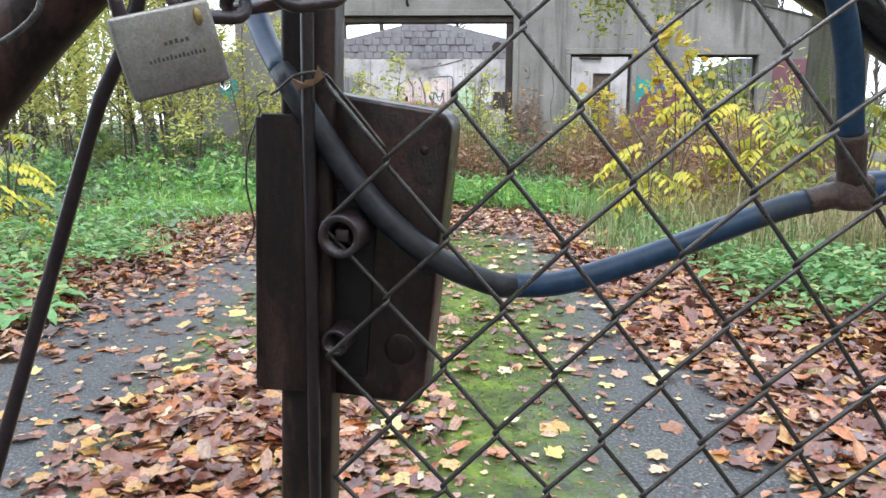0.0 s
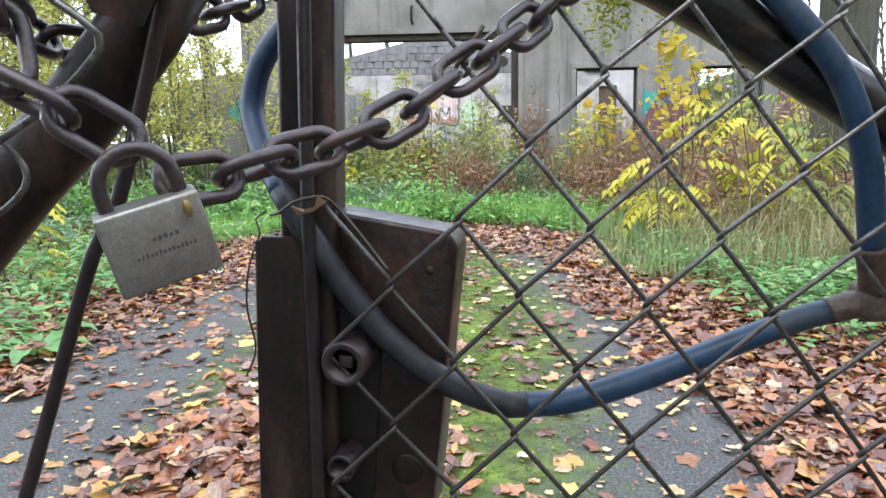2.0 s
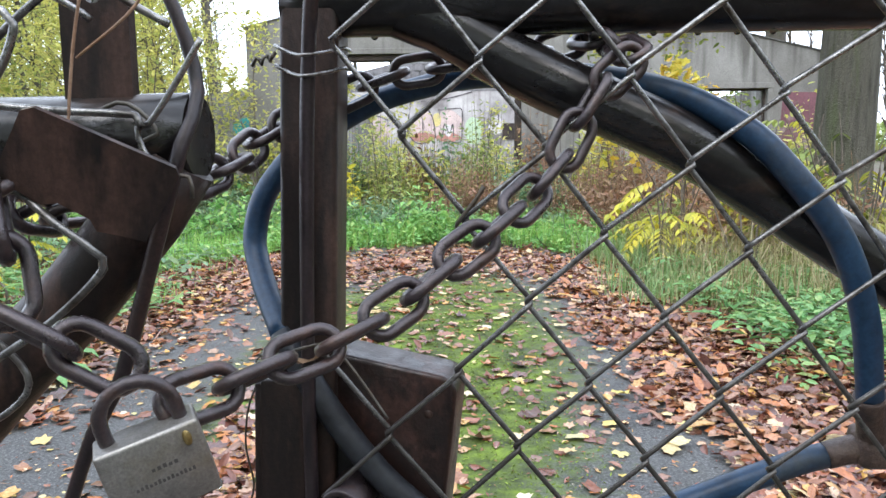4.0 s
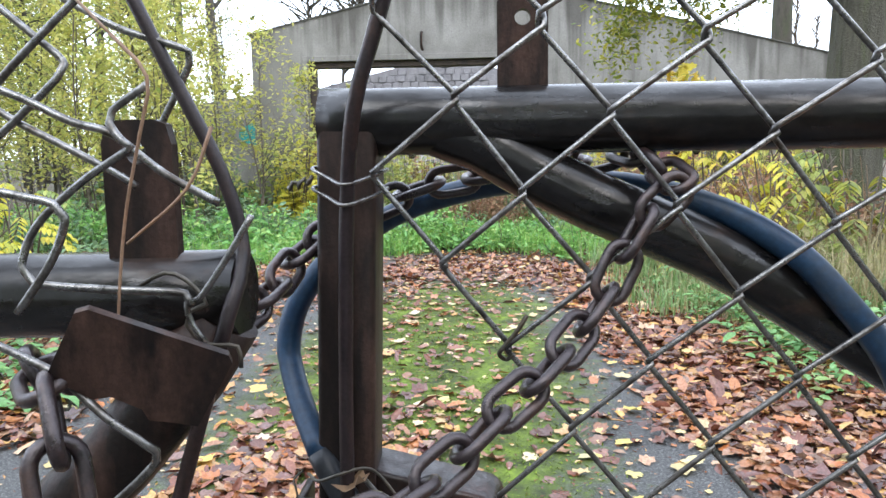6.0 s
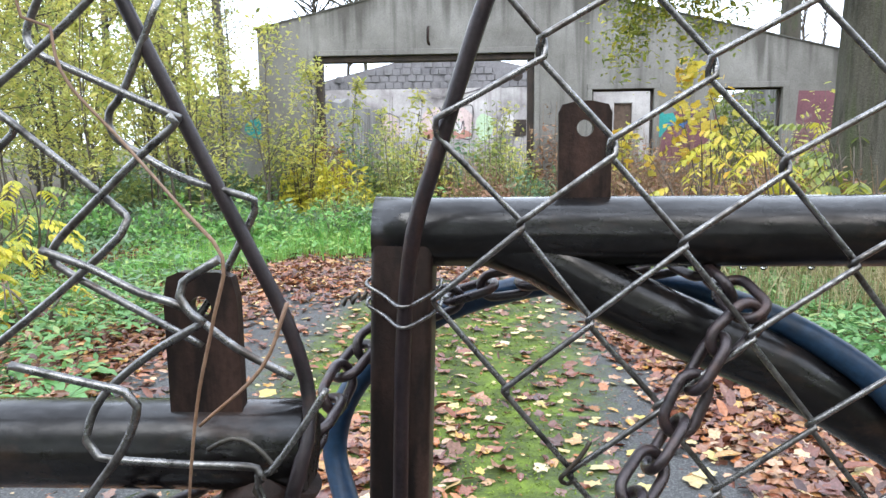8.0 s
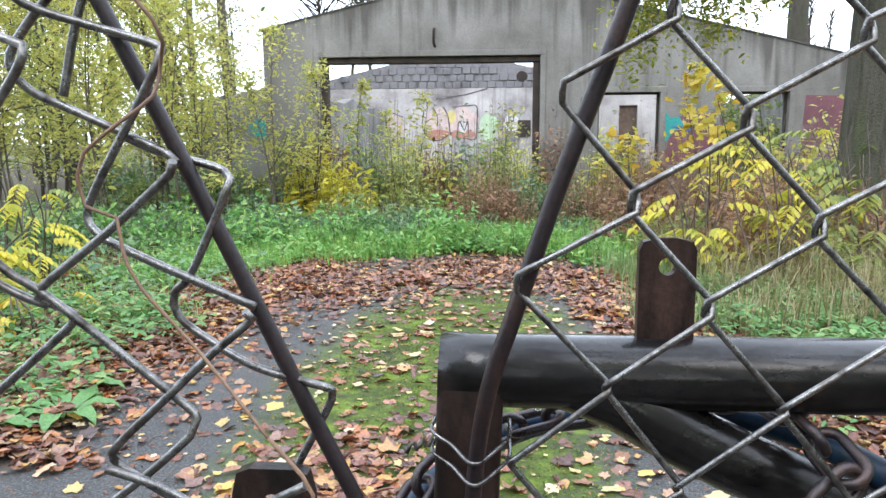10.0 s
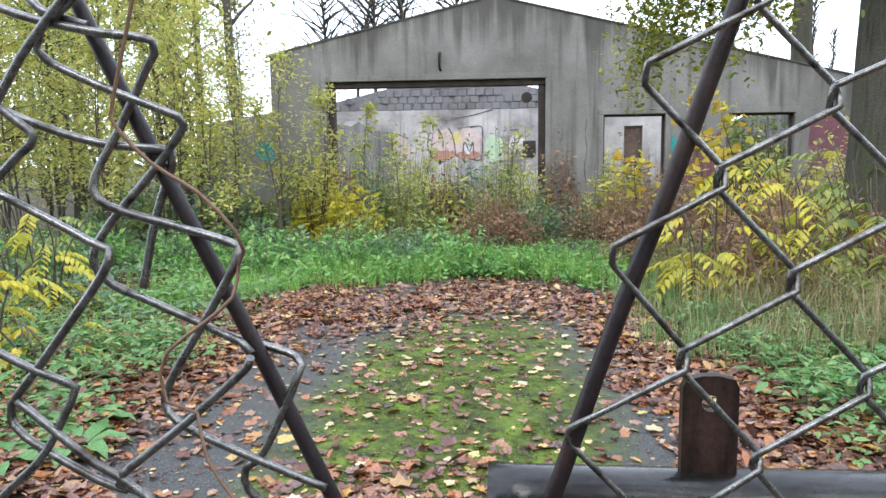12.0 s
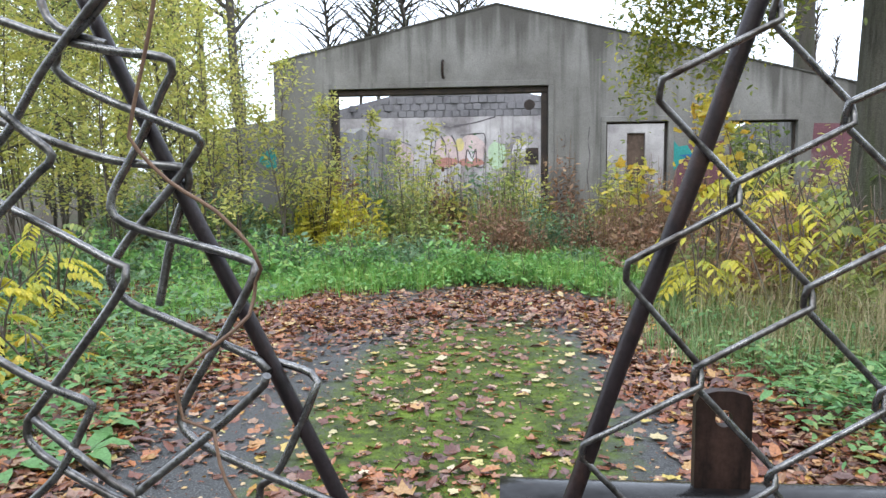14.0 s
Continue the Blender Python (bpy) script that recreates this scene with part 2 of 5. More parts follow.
def ground_material():
    """Asphalt drive with moss down its middle, soil and humus beside it."""
    m = bpy.data.materials.new("mossy_asphalt_and_soil")
    m.use_nodes = True
    n, l = m.node_tree.nodes, m.node_tree.links
    b = n["Principled BSDF"]
    co = n.new("ShaderNodeNewGeometry").outputs["Position"]
    sep = n.new("ShaderNodeSeparateXYZ")
    l.new(co, sep.inputs[0])

    def calc(how, a, c2):
        q = n.new("ShaderNodeMath")
        q.operation = how
        for v, s in ((a, 0), (c2, 1)):
            if isinstance(v, (int, float)):
                q.inputs[s].default_value = v
            else:
                l.new(v, q.inputs[s])
        return q.outputs[0]

    wob = noise_tex(n, l, co, 1.3, 6.0, 0.65)
    wobv = calc("MULTIPLY", calc("SUBTRACT", wob.outputs[0], 0.5), 1.6)
    fine = noise_tex(n, l, co, 14.0, 6.0, 0.7)
    finev = calc("MULTIPLY", calc("SUBTRACT", fine.outputs[0], 0.5), 1.7)
    grit = noise_tex(n, l, co, 95.0, 4.0, 0.85)
    asphalt = ramp(n, [(0.016, 0.017, 0.017), (0.055, 0.056, 0.056), (0.21, 0.21, 0.207)])
    l.new(spread(n, l, grit.outputs[0], 0.4, 0.66), asphalt.inputs[0])
    asphalt_c = blend(n, l, spread(n, l, wob.outputs[0], 0.4, 0.65), asphalt.outputs[0], (0.055, 0.055, 0.056), "MIX")
    asphalt_c = blend(n, l, 0.9, asphalt_c, asphalt.outputs[0])
    moss = ramp(n, [(0.018, 0.023, 0.011), (0.066, 0.098, 0.012), (0.15, 0.222, 0.02)])
    mottle = noise_tex(n, l, co, 4.5, 7.0, 0.75)
    l.new(spread(n, l, mottle.outputs[0], 0.36, 0.66), moss.inputs[0])
    soil = ramp(n, [(0.022, 0.016, 0.01), (0.06, 0.042, 0.026), (0.1, 0.07, 0.045)])
    l.new(spread(n, l, fine.outputs[0], 0.3, 0.7), soil.inputs[0])
    weeds = noise_tex(n, l, co, 0.6, 7.0, 0.7)
    soil_c = blend(n, l, spread(n, l, weeds.outputs[0], 0.48, 0.6), soil.outputs[0], (0.045, 0.065, 0.018))
    # moss: a long patch down the drive, broken at its rim
    dx = calc("DIVIDE", calc("SUBTRACT", sep.outputs[0], 0.22), 0.85)
    dy = calc("DIVIDE", calc("SUBTRACT", sep.outputs[1], 3.35), 3.1)
    d = calc("ADD", calc("MULTIPLY", dx, dx), calc("MULTIPLY", dy, dy))
    d = calc("ADD", calc("ADD", d, wobv), finev)
    mossy = spread(n, l, d, 1.25, 0.5)
    c = blend(n, l, mossy, asphalt_c, moss.outputs[0])
    # edge of the drive
    e = calc("DIVIDE", calc("SUBTRACT", sep.outputs[0], 0.05), 1.5)
    e = calc("ADD", calc("ADD", calc("MULTIPLY", e, e), calc("MULTIPLY", wobv, 0.4)), calc("MULTIPLY", finev, 0.4))
    f = calc("ADD", calc("MULTIPLY", sep.outputs[1], 0.13), calc("MULTIPLY", wobv, 0.2))
    off = calc("MAXIMUM", spread(n, l, e, 0.85, 1.1), spread(n, l, f, 0.9, 1.05))
    c = blend(n, l, off, c, soil_c)
    l.new(c, b.inputs["Base Color"])
    wet = spread(n, l, wob.outputs[0], 0.35, 0.65)
    g = n.new("ShaderNodeMapRange")
    g.inputs[3].default_value, g.inputs[4].default_value = 0.45, 0.85
    l.new(wet, g.inputs[0])
    rough = blend(n, l, mossy, g.outputs[0], (0.95, 0.95, 0.95))
    rough = blend(n, l, off, rough, (0.95, 0.95, 0.95))
    l.new(rough, b.inputs["Roughness"])
    bu = n.new("ShaderNodeBump")
    bu.inputs["Strength"].default_value, bu.inputs["Distance"].default_value = 0.8, 0.006
    l.new(calc("ADD", grit.outputs[0], calc("MULTIPLY", fine.outputs[0], 2.0)), bu.inputs["Height"])
    l.new(bu.outputs[0], b.inputs["Normal"])
    return m


GROUND = ground_material()
LITTER = leafy("wet_brown_maple_leaves", [(0.045, 0.022, 0.02), (0.25, 0.082, 0.042), (0.115, 0.05, 0.043), (0.4, 0.14, 0.05), (0.36, 0.18, 0.105), (0.06, 0.03, 0.028), (0.48, 0.31, 0.2), (0.18, 0.066, 0.046), (0.14, 0.072, 0.066), (0.44, 0.18, 0.07), (0.055, 0.029, 0.028), (0.2, 0.074, 0.05), (0.52, 0.3, 0.08), (0.26, 0.15, 0.12), (0.09, 0.045, 0.042)], 0.1, 0.26)
LITTERY = leafy("fallen_yellow_leaves", [(0.58, 0.42, 0.1), (0.6, 0.5, 0.28), (0.5, 0.28, 0.09), (0.66, 0.56, 0.4), (0.46, 0.24, 0.1), (0.58, 0.52, 0.2), (0.6, 0.4, 0.26)], 0.15, 0.42)
LITTERO = leafy("single_fallen_leaf", [(0.6, 0.46, 0.12), (0.62, 0.52, 0.3), (0.52, 0.28, 0.1), (0.68, 0.6, 0.42), (0.4, 0.2, 0.11), (0.5, 0.5, 0.24), (0.6, 0.42, 0.28)], 0.15, 0.42, True)
YELLOW = leafy("yellow_green_leaves", [(0.44, 0.47, 0.12), (0.64, 0.6, 0.15), (0.29, 0.38, 0.11), (0.72, 0.65, 0.2), (0.51, 0.56, 0.18)], 0.45)
LEMON = leafy("lemon_yellow_leaves", [(0.52, 0.5, 0.05), (0.7, 0.64, 0.08), (0.4, 0.44, 0.06), (0.76, 0.64, 0.07), (0.6, 0.56, 0.09)], 0.45)
GOLD = leafy("golden_yellow_leaves", [(0.7, 0.54, 0.07), (0.75, 0.64, 0.12), (0.5, 0.5, 0.08), (0.7, 0.44, 0.06), (0.6, 0.6, 0.14)], 0.45)
GOLDEN = leafy("faded_yellow_leaves", [(0.34, 0.34, 0.1), (0.55, 0.48, 0.14), (0.2, 0.24, 0.08), (0.62, 0.52, 0.18), (0.4, 0.36, 0.13)], 0.4)
OLIVE = leafy("olive_green_leaves", [(0.13, 0.2, 0.06), (0.25, 0.33, 0.085), (0.4, 0.45, 0.12), (0.17, 0.25, 0.07), (0.32, 0.31, 0.11)], 0.4)
HERB = leafy("fresh_green_herb_leaves", [(0.1, 0.25, 0.06), (0.2, 0.44, 0.11), (0.14, 0.34, 0.1), (0.27, 0.5, 0.14), (0.36, 0.48, 0.14)], 0.35)
NETTLE = leafy("nettle_leaves", [(0.07, 0.19, 0.06), (0.16, 0.34, 0.11), (0.11, 0.27, 0.09), (0.22, 0.4, 0.13), (0.31, 0.37, 0.13)], 0.3)
DEEP = leafy("deep_green_leaves", [(0.09, 0.2, 0.11), (0.16, 0.29, 0.16), (0.21, 0.33, 0.18), (0.12, 0.24, 0.11), (0.26, 0.33, 0.15)], 0.3)
GRASSM = leafy("grass_blades", [(0.15, 0.35, 0.07), (0.27, 0.54, 0.12), (0.2, 0.44, 0.09), (0.35, 0.57, 0.15), (0.4, 0.46, 0.17)], 0.4)
GRASSD = leafy("rough_olive_grass", [(0.1, 0.2, 0.07), (0.19, 0.32, 0.11), (0.14, 0.26, 0.08), (0.28, 0.34, 0.14), (0.32, 0.3, 0.16)], 0.3)
DRYM = leafy("dry_grass_blades", [(0.3, 0.24, 0.12), (0.42, 0.36, 0.2), (0.22, 0.19, 0.09), (0.2, 0.24, 0.08)], 0.3)
BROWN = leafy("withered_brown_leaves", [(0.26, 0.13, 0.08), (0.38, 0.2, 0.12), (0.17, 0.1, 0.065), (0.42, 0.29, 0.17), (0.3, 0.16, 0.09)], 0.25)
MOSSM = leafy("moss_tufts", [(0.04, 0.06, 0.009), (0.115, 0.17, 0.015), (0.2, 0.29, 0.025), (0.07, 0.105, 0.012)], 0.2, 0.8)


# ---- mesh helpers ----
def as_mesh(name, bm_or_mesh, mats):
    if isinstance(bm_or_mesh, bmesh.types.BMesh):
        me = bpy.data.meshes.new(name)
        bm_or_mesh.to_mesh(me)
        bm_or_mesh.free()
    else:
        me = bm_or_mesh
    for m in mats if isinstance(mats, (list, tuple)) else [mats]:
        me.materials.append(m)
    return me


def part(name, bm, material, parent, label=""):
    ob = new(name, as_mesh(name, bm, material))
    ob.parent = parent
    return tagged(ob, label)


def thing(name, label, category, group="", kind="", at=(0, 0, 0)):
    ob = new(name)
    ob.empty_display_size = 0.05
    ob.location = at
    return tagged(ob, label, category, group, kind)


def smooth(bm):
    for f in bm.faces:
        f.smooth = True
    return bm


def cuboid(x0, x1, y0, y1, z0, z1, bevel=0.0, segments=2, m=None, bm=None):
    own = bmesh.new()
    bmesh.ops.create_cube(own, size=1, matrix=Matrix.LocRotScale(((x0 + x1) / 2, (y0 + y1) / 2, (z0 + z1) / 2), None, (x1 - x0, y1 - y0, z1 - z0)))
    if bevel:
        bmesh.ops.bevel(own, geom=own.edges[:], offset=bevel, segments=segments, affect="EDGES", profile=0.5)
    if m:
        bmesh.ops.transform(own, matrix=m, verts=own.verts)
    if bm is None:
        return own
    me = bpy.data.meshes.new("piece")
    own.to_mesh(me)
    own.free()
    bm.from_mesh(me)
    bpy.data.meshes.remove(me)
    return bm


def prism(points, y0, y1, bm=None):
    """An outline in x and z, pulled through from y0 to y1."""
    bm = bm or bmesh.new()
    a = [bm.verts.new((x, y0, z)) for x, z in points]
    b = [bm.verts.new((x, y1, z)) for x, z in points]
    bm.faces.new(a)
    bm.faces.new(b[::-1])
    for i in range(len(a)):
        j = (i + 1) % len(a)
        bm.faces.new((a[j], a[i], b[i], b[j]))
    bmesh.ops.recalc_face_normals(bm, faces=bm.faces)
    return bm


def glide(points, step):
    """A smooth line through the points (Catmull-Rom)."""
    p = [Vector(q) for q in points]
    p = [p[0] * 2 - p[1], *p, p[-1] * 2 - p[-2]]
    out = []
    for i in range(1, len(p) - 2):
        n = max(1, int((p[i + 1] - p[i]).length / step))
        for k in range(n):
            t = k / n
            out.append(0.5 * (2 * p[i] + (p[i + 1] - p[i - 1]) * t + (2 * p[i - 1] - 5 * p[i] + 4 * p[i + 1] - p[i + 2]) * t * t + (3 * p[i] - p[i - 1] - 3 * p[i + 1] + p[i + 2]) * t ** 3))
    return out + [p[-2]]


def tube(line, radius, sides=8, bm=None, flat=1.0, wobble=0.0):
    """A round bar along a line; radius is a number or one for each end."""
    bm = bm or bmesh.new()
    line = [Vector(q) for q in line]
    r0, r1 = radius if isinstance(radius, tuple) else (radius, radius)
    d = (line[1] - line[0]).normalized()
    side = d.orthogonal().normalized() if abs(d.y) > 0.9 else d.cross(Vector((0, 1, 0))).normalized()
    rings = []
    for i, p in enumerate(line):
        d = (line[min(i + 1, len(line) - 1)] - line[max(i - 1, 0)]).normalized()
        side = (side - d * side.dot(d)).normalized()
        up = d.cross(side)
        r = r0 + (r1 - r0) * i / (len(line) - 1)
        if wobble:
            r *= 1 + wobble * noise.noise(p * 40)
        rings.append([bm.verts.new(p + r * (math.cos(a) * side + flat * math.sin(a) * up)) for a in (2 * math.pi * k / sides for k in range(sides))])
    for a, b in zip(rings, rings[1:]):
        for k in range(sides):
            f = bm.faces.new((a[k], a[(k + 1) % sides], b[(k + 1) % sides], b[k]))
            f.smooth = True
    bm.faces.new(rings[0][::-1])
    bm.faces.new(rings[-1])
    return bm


def ring_link(length, width, r, sides=8):
    """One chain link, an oblong ring round the origin, its length along x, its face in x and y."""
    bm = bmesh.new()
    half, turn = (length - width) / 2, width / 2
    path = []
    for k in range(9):
        a = -math.pi / 2 + math.pi * k / 8
        path.append(Vector((half + turn * math.cos(a), turn * math.sin(a), 0)))
    for k in range(9):
        a = math.pi / 2 + math.pi * k / 8
        path.append(Vector((-half + turn * math.cos(a), turn * math.sin(a), 0)))
    n = len(path)
    rings = []
    for i, p in enumerate(path):
        d = (path[(i + 1) % n] - path[i - 1]).normalized()
        s = Vector((d.y, -d.x, 0))
        rings.append([bm.verts.new(p + r * (math.cos(a) * s + math.sin(a) * Vector((0, 0, 1)))) for a in (2 * math.pi * k / sides for k in range(sides))])
    for i in range(n):
        a, b = rings[i], rings[(i + 1) % n]
        for k in range(sides):
            bm.faces.new((a[k], a[(k + 1) % sides], b[(k + 1) % sides], b[k])).smooth = True
    bmesh.ops.recalc_face_normals(bm, faces=bm.faces)
    return bm


def from_arrays(name, verts, faces, mats, smooth_faces=False):
    """A mesh from arrays: verts (n, 3), faces (m, k) with k corners each."""
    me = bpy.data.meshes.new(name)
    m, k = faces.shape
    me.vertices.add(len(verts))
    me.vertices.foreach_set("co", np.ascontiguousarray(verts, dtype=np.float32).ravel())
    me.loops.add(m * k)
    me.loops.foreach_set("vertex_index", np.ascontiguousarray(faces, dtype=np.int32).ravel())
    me.polygons.add(m)
    me.polygons.foreach_set("loop_start", np.arange(0, m * k, k, dtype=np.int32))
    if smooth_faces:
        me.polygons.foreach_set("use_smooth", np.ones(m, dtype=bool))
    me.update(calc_edges=True)
    for q in mats if isinstance(mats, (list, tuple)) else [mats]:
        me.materials.append(q)
    return me


rng = np.random.default_rng(7)

OVAL = (np.array([[0, 0, 0], [0.3, 0.2, 0.05], [0.7, 0.17, 0.04], [1, 0, -0.08], [0.7, -0.17, 0.04], [0.3, -0.2, 0.05]]), np.array([[0, 1, 2], [0, 2, 3], [0, 3, 4], [0, 4, 5]]))
SLIM = (np.array([[0, 0, 0], [0.45, 0.16, 0.03], [1, 0, -0.1], [0.45, -0.16, 0.03]]), np.array([[0, 1, 2], [0, 2, 3]]))


def maple(curl):
    """A five-lobed leaf as a fan round its middle, about one unit across."""
    r = [0.52, 0.39, 0.52, 0.37, 0.46, 0.4, 0.2, 0.38, 0.46, 0.36, 0.5, 0.4]
    a = [90, 68, 42, 20, -12, -50, -90, -130, -168, 160, 138, 112]
    v = [[0, 0, 0]]
    for k, (q, d) in enumerate(zip(r, a)):
        v.append([q * math.cos(math.radians(d)), q * math.sin(math.radians(d)), curl * (q ** 2) * (1.6 if k % 2 == 0 else 0.6) * (1 + 0.6 * math.sin(k * 2.3))])
    return np.array(v), np.array([[0, i + 1, (i + 1) % 12 + 1] for i in range(12)])


def turns(n, tilt, spin=None):
    """n rotation matrices: any heading, leaning off level by about tilt radians."""
    yaw = rng.uniform(0, 2 * np.pi, n) if spin is None else spin
    lean, way = rng.normal(0, 1, n) * tilt, rng.uniform(0, 2 * np.pi, n)
    k = np.stack([np.cos(way), np.sin(way), np.zeros(n)], 1)
    c, s = np.cos(lean), np.sin(lean)
    kx = np.zeros((n, 3, 3))
    kx[:, 0, 2], kx[:, 1, 2], kx[:, 2, 0], kx[:, 2, 1] = k[:, 1], -k[:, 0], -k[:, 1], k[:, 0]
    rot = np.eye(3) + s[:, None, None] * kx + (1 - c)[:, None, None] * (kx @ kx)
    z = np.zeros((n, 3, 3))
    z[:, 0, 0], z[:, 0, 1], z[:, 1, 0], z[:, 1, 1], z[:, 2, 2] = np.cos(yaw), -np.sin(yaw), np.sin(yaw), np.cos(yaw), 1
    return rot @ z


def scatter(template, places, sizes, rots):
    """Copies of a template at places: arrays of vertices and of faces."""
    tv, tf = template
    n = len(places)
    v = np.einsum("nij,kj->nki", rots, tv) * sizes[:, None, None] + places[:, None, :]
    f = tf[None] + (np.arange(n) * len(tv))[:, None, None]
    return v.reshape(-1, 3), f.reshape(-1, tf.shape[1])


def merge(pieces):
    vs, fs, k = [], [], 0
    for v, f in pieces:
        vs.append(v)
        fs.append(f + k)
        k += len(v)
    return np.concatenate(vs), np.concatenate(fs)


def leaf_mesh(name, template, places, size, mat, tilt=0.9, vary=0.35):
    places = np.asarray(places, dtype=float)
    n = len(places)
    return from_arrays(name, *scatter(template, places, size * np.clip(rng.normal(1, vary, n), 0.35, 2.0), turns(n, tilt)), mat)


# ---- ground ----
def rise(x, y):
    """Height of the ground: flat on the drive, slightly uneven beside it."""
    off = np.clip((np.abs(np.asarray(x) - 0.05) - 1.3) / 1.2, 0, 1)
    return off * (0.05 * np.sin(x * 1.3 + 0.7) * np.cos(y * 0.9) + 0.03 * np.sin(x * 3.1 + y * 2.3))


def build_ground():
    xs = np.concatenate([np.linspace(-400, -14, 10), np.linspace(-12, 12, 61), np.linspace(14, 400, 10)])
    ys = np.concatenate([np.linspace(-60, -3, 6), np.linspace(-2, 26, 71), np.linspace(30, 900, 12)])
    gx, gy = np.meshgrid(xs, ys)
    v = np.stack([gx, gy, rise(gx, gy) * ((np.abs(gx) < 13) & (gy > -2) & (gy < 26))], 2).reshape(-1, 3)
    w = len(xs)
    i = (np.arange(len(ys) - 1)[:, None] * w + np.arange(w - 1)[None]).ravel()
    ob = new("ground", from_arrays("ground", v, np.stack([i, i + 1, i + w + 1, i + w], 1), GROUND, True))
    tagged(ob, "asphalt drive with moss, wet soil at both sides", "ground", kind="structure")


build_ground()


# ---- the ruined building behind the drive ----
FY = 11.82
BROWNDOOR = surface("brown_door_boards", [(0.09, 0.06, 0.045), (0.17, 0.12, 0.09)], 5, 60, (0.05, 0.04, 0.035), 0.2, (0.7, 0.9), 0.3)


def roof_line(x):
    return 3.97 - (0.36 - x) * 0.228 if x < 0.36 else 3.97 - (x - 0.36) * 0.242


def build_ruin():
    ruin = thing("ruined_garage", "roofless grey rendered building with gaping openings", "building", at=(0, FY, 0))
    inv = Matrix.Translation((0, -FY, 0))

    def add(name, bm, mat, parent=ruin, label=""):
        ob = part(name, bm, mat, parent, label)
        ob.matrix_parent_inverse = inv if parent is ruin else Matrix()
        return ob

    L, R, T = -3.38, 6.9, 0.3
    cuts = [L, -2.43, 0.36, 1.2, 2.14, 3.13, 4.1, 5.15, R]
    holes = {(-2.43, 0.36): (0.0, 2.66), (0.36, 1.2): (0.0, 2.66), (2.14, 3.13): (0.0, 2.05), (4.1, 5.15): (0.75, 2.04)}
    for a, b in zip(cuts, cuts[1:]):
        lo, hi = holes.get((a, b), (0.0, 0.0))
        add("front_wall", prism([(a, hi), (b, hi), (b, roof_line(b)), (a, roof_line(a))], FY, FY + T), PLASTER)
        if hi and lo:
            add("sill_wall", prism([(a, 0), (b, 0), (b, lo), (a, lo)], FY, FY + T), PLASTER)
    # coping along the slopes
    for a, b in ((L - 0.05, 0.36), (0.36, R + 0.05)):
        add("coping", prism([(a, roof_line(a)), (b, roof_line(b)), (b, roof_line(b) + 0.022), (a, roof_line(a) + 0.022)], FY - 0.02, FY + T + 0.02), COPE, label="dark stained cement edge")
    # raised render bands round the openings
    for a, b, z0, z1 in ((-2.43, 1.2, 0, 2.66), (2.14, 3.13, 0, 2.05), (4.1, 5.15, 0.75, 2.04)):
        w = 0.09
        bm = bmesh.new()
        cuboid(a - w, b + w, FY - 0.025, FY + 0.01, z1, z1 + w, 0.006, 1, bm=bm)
        cuboid(a - w, a, FY - 0.025, FY + 0.01, z0, z1, 0.006, 1, bm=bm)
        cuboid(b, b + w, FY - 0.025, FY + 0.01, z0, z1, 0.006, 1, bm=bm)
        add("opening_surround", bm, PLASTER)
    add("lintel", cuboid(-2.43, 1.2, FY + 0.04, FY + T - 0.03, 2.56, 2.655, 0.01), DARKWOOD, label="dark rotten beam over the gateway")
    for a, b in ((-2.425, -2.31), (1.09, 1.195)):
        add("door_jamb", cuboid(a, b, FY + 0.06, FY + 0.2, 0, 2.555, 0.008), DARKWOOD, label="rusty brown steel jamb")
    for a, b, z0, z1 in ((2.14, 3.13, 0, 2.05), (4.1, 5.15, 0.75, 2.04)):
        bm = bmesh.new()
        cuboid(a, b, FY + 0.08, FY + 0.16, z1 - 0.03, z1, 0.005, 1, bm=bm)
        cuboid(a, a + 0.03, FY + 0.08, FY + 0.16, z0, z1 - 0.03, 0.005, 1, bm=bm)
        cuboid(b - 0.03, b, FY + 0.08, FY + 0.16, z0, z1 - 0.03, 0.005, 1, bm=bm)
        add("window_frame", bm, DARKWOOD, label="empty rotten window frame")
    add("wall_hook", tube(glide([(-0.52, FY + 0.03, 3.1), (-0.52, FY - 0.12, 3.05), (-0.52, FY - 0.13, 2.85), (-0.5, FY - 0.1, 2.8)], 0.03), 0.022, 7), RUST, label="rusty lamp hook on the gable")
    # side walls, lower and broken at the top
    for x0, x1, h in ((L, L + T, 2.25), (R - T, R, 2.35)):
        pts = [(FY + T, 0), (23.7, 0)] + [(23.7 - k * (23.4 - FY) / 12, h + 0.3 * noise.noise((k * 0.9, x0, 0))) for k in range(13)]
        bm = prism(pts, x0, x1)
        bmesh.ops.transform(bm, matrix=Matrix(((0, 1, 0, 0), (1, 0, 0, 0), (0, 0, 1, 0), (0, 0, 0, 1))), verts=bm.verts)
        bmesh.ops.recalc_face_normals(bm, faces=bm.faces)
        add("side_wall", bm, PLASTER)
    # partition seen through the narrow doorway
    bm = cuboid(2.3, 3.33, 17.0, 17.2, 0, 2.75)
    cuboid(3.75, 4.4, 17.0, 17.2, 0, 2.7, bm=bm)
    cuboid(3.33, 3.75, 17.0, 17.2, 2.1, 2.72, bm=bm)
    add("partition", bm, WHITE, label="flaking white inner wall with a doorway")
    add("inner_door", cuboid(3.335, 3.745, 17.08, 17.13, 0, 2.09, 0.005), BROWNDOOR, label="brown wooden inner door")
    add("pipe_stub", tube([(3.0, 16.95, 2.45), (3.5, 16.95, 2.43)], 0.03, 8), DARKWOOD)
    # back wall with its own gable
    B = 24.0
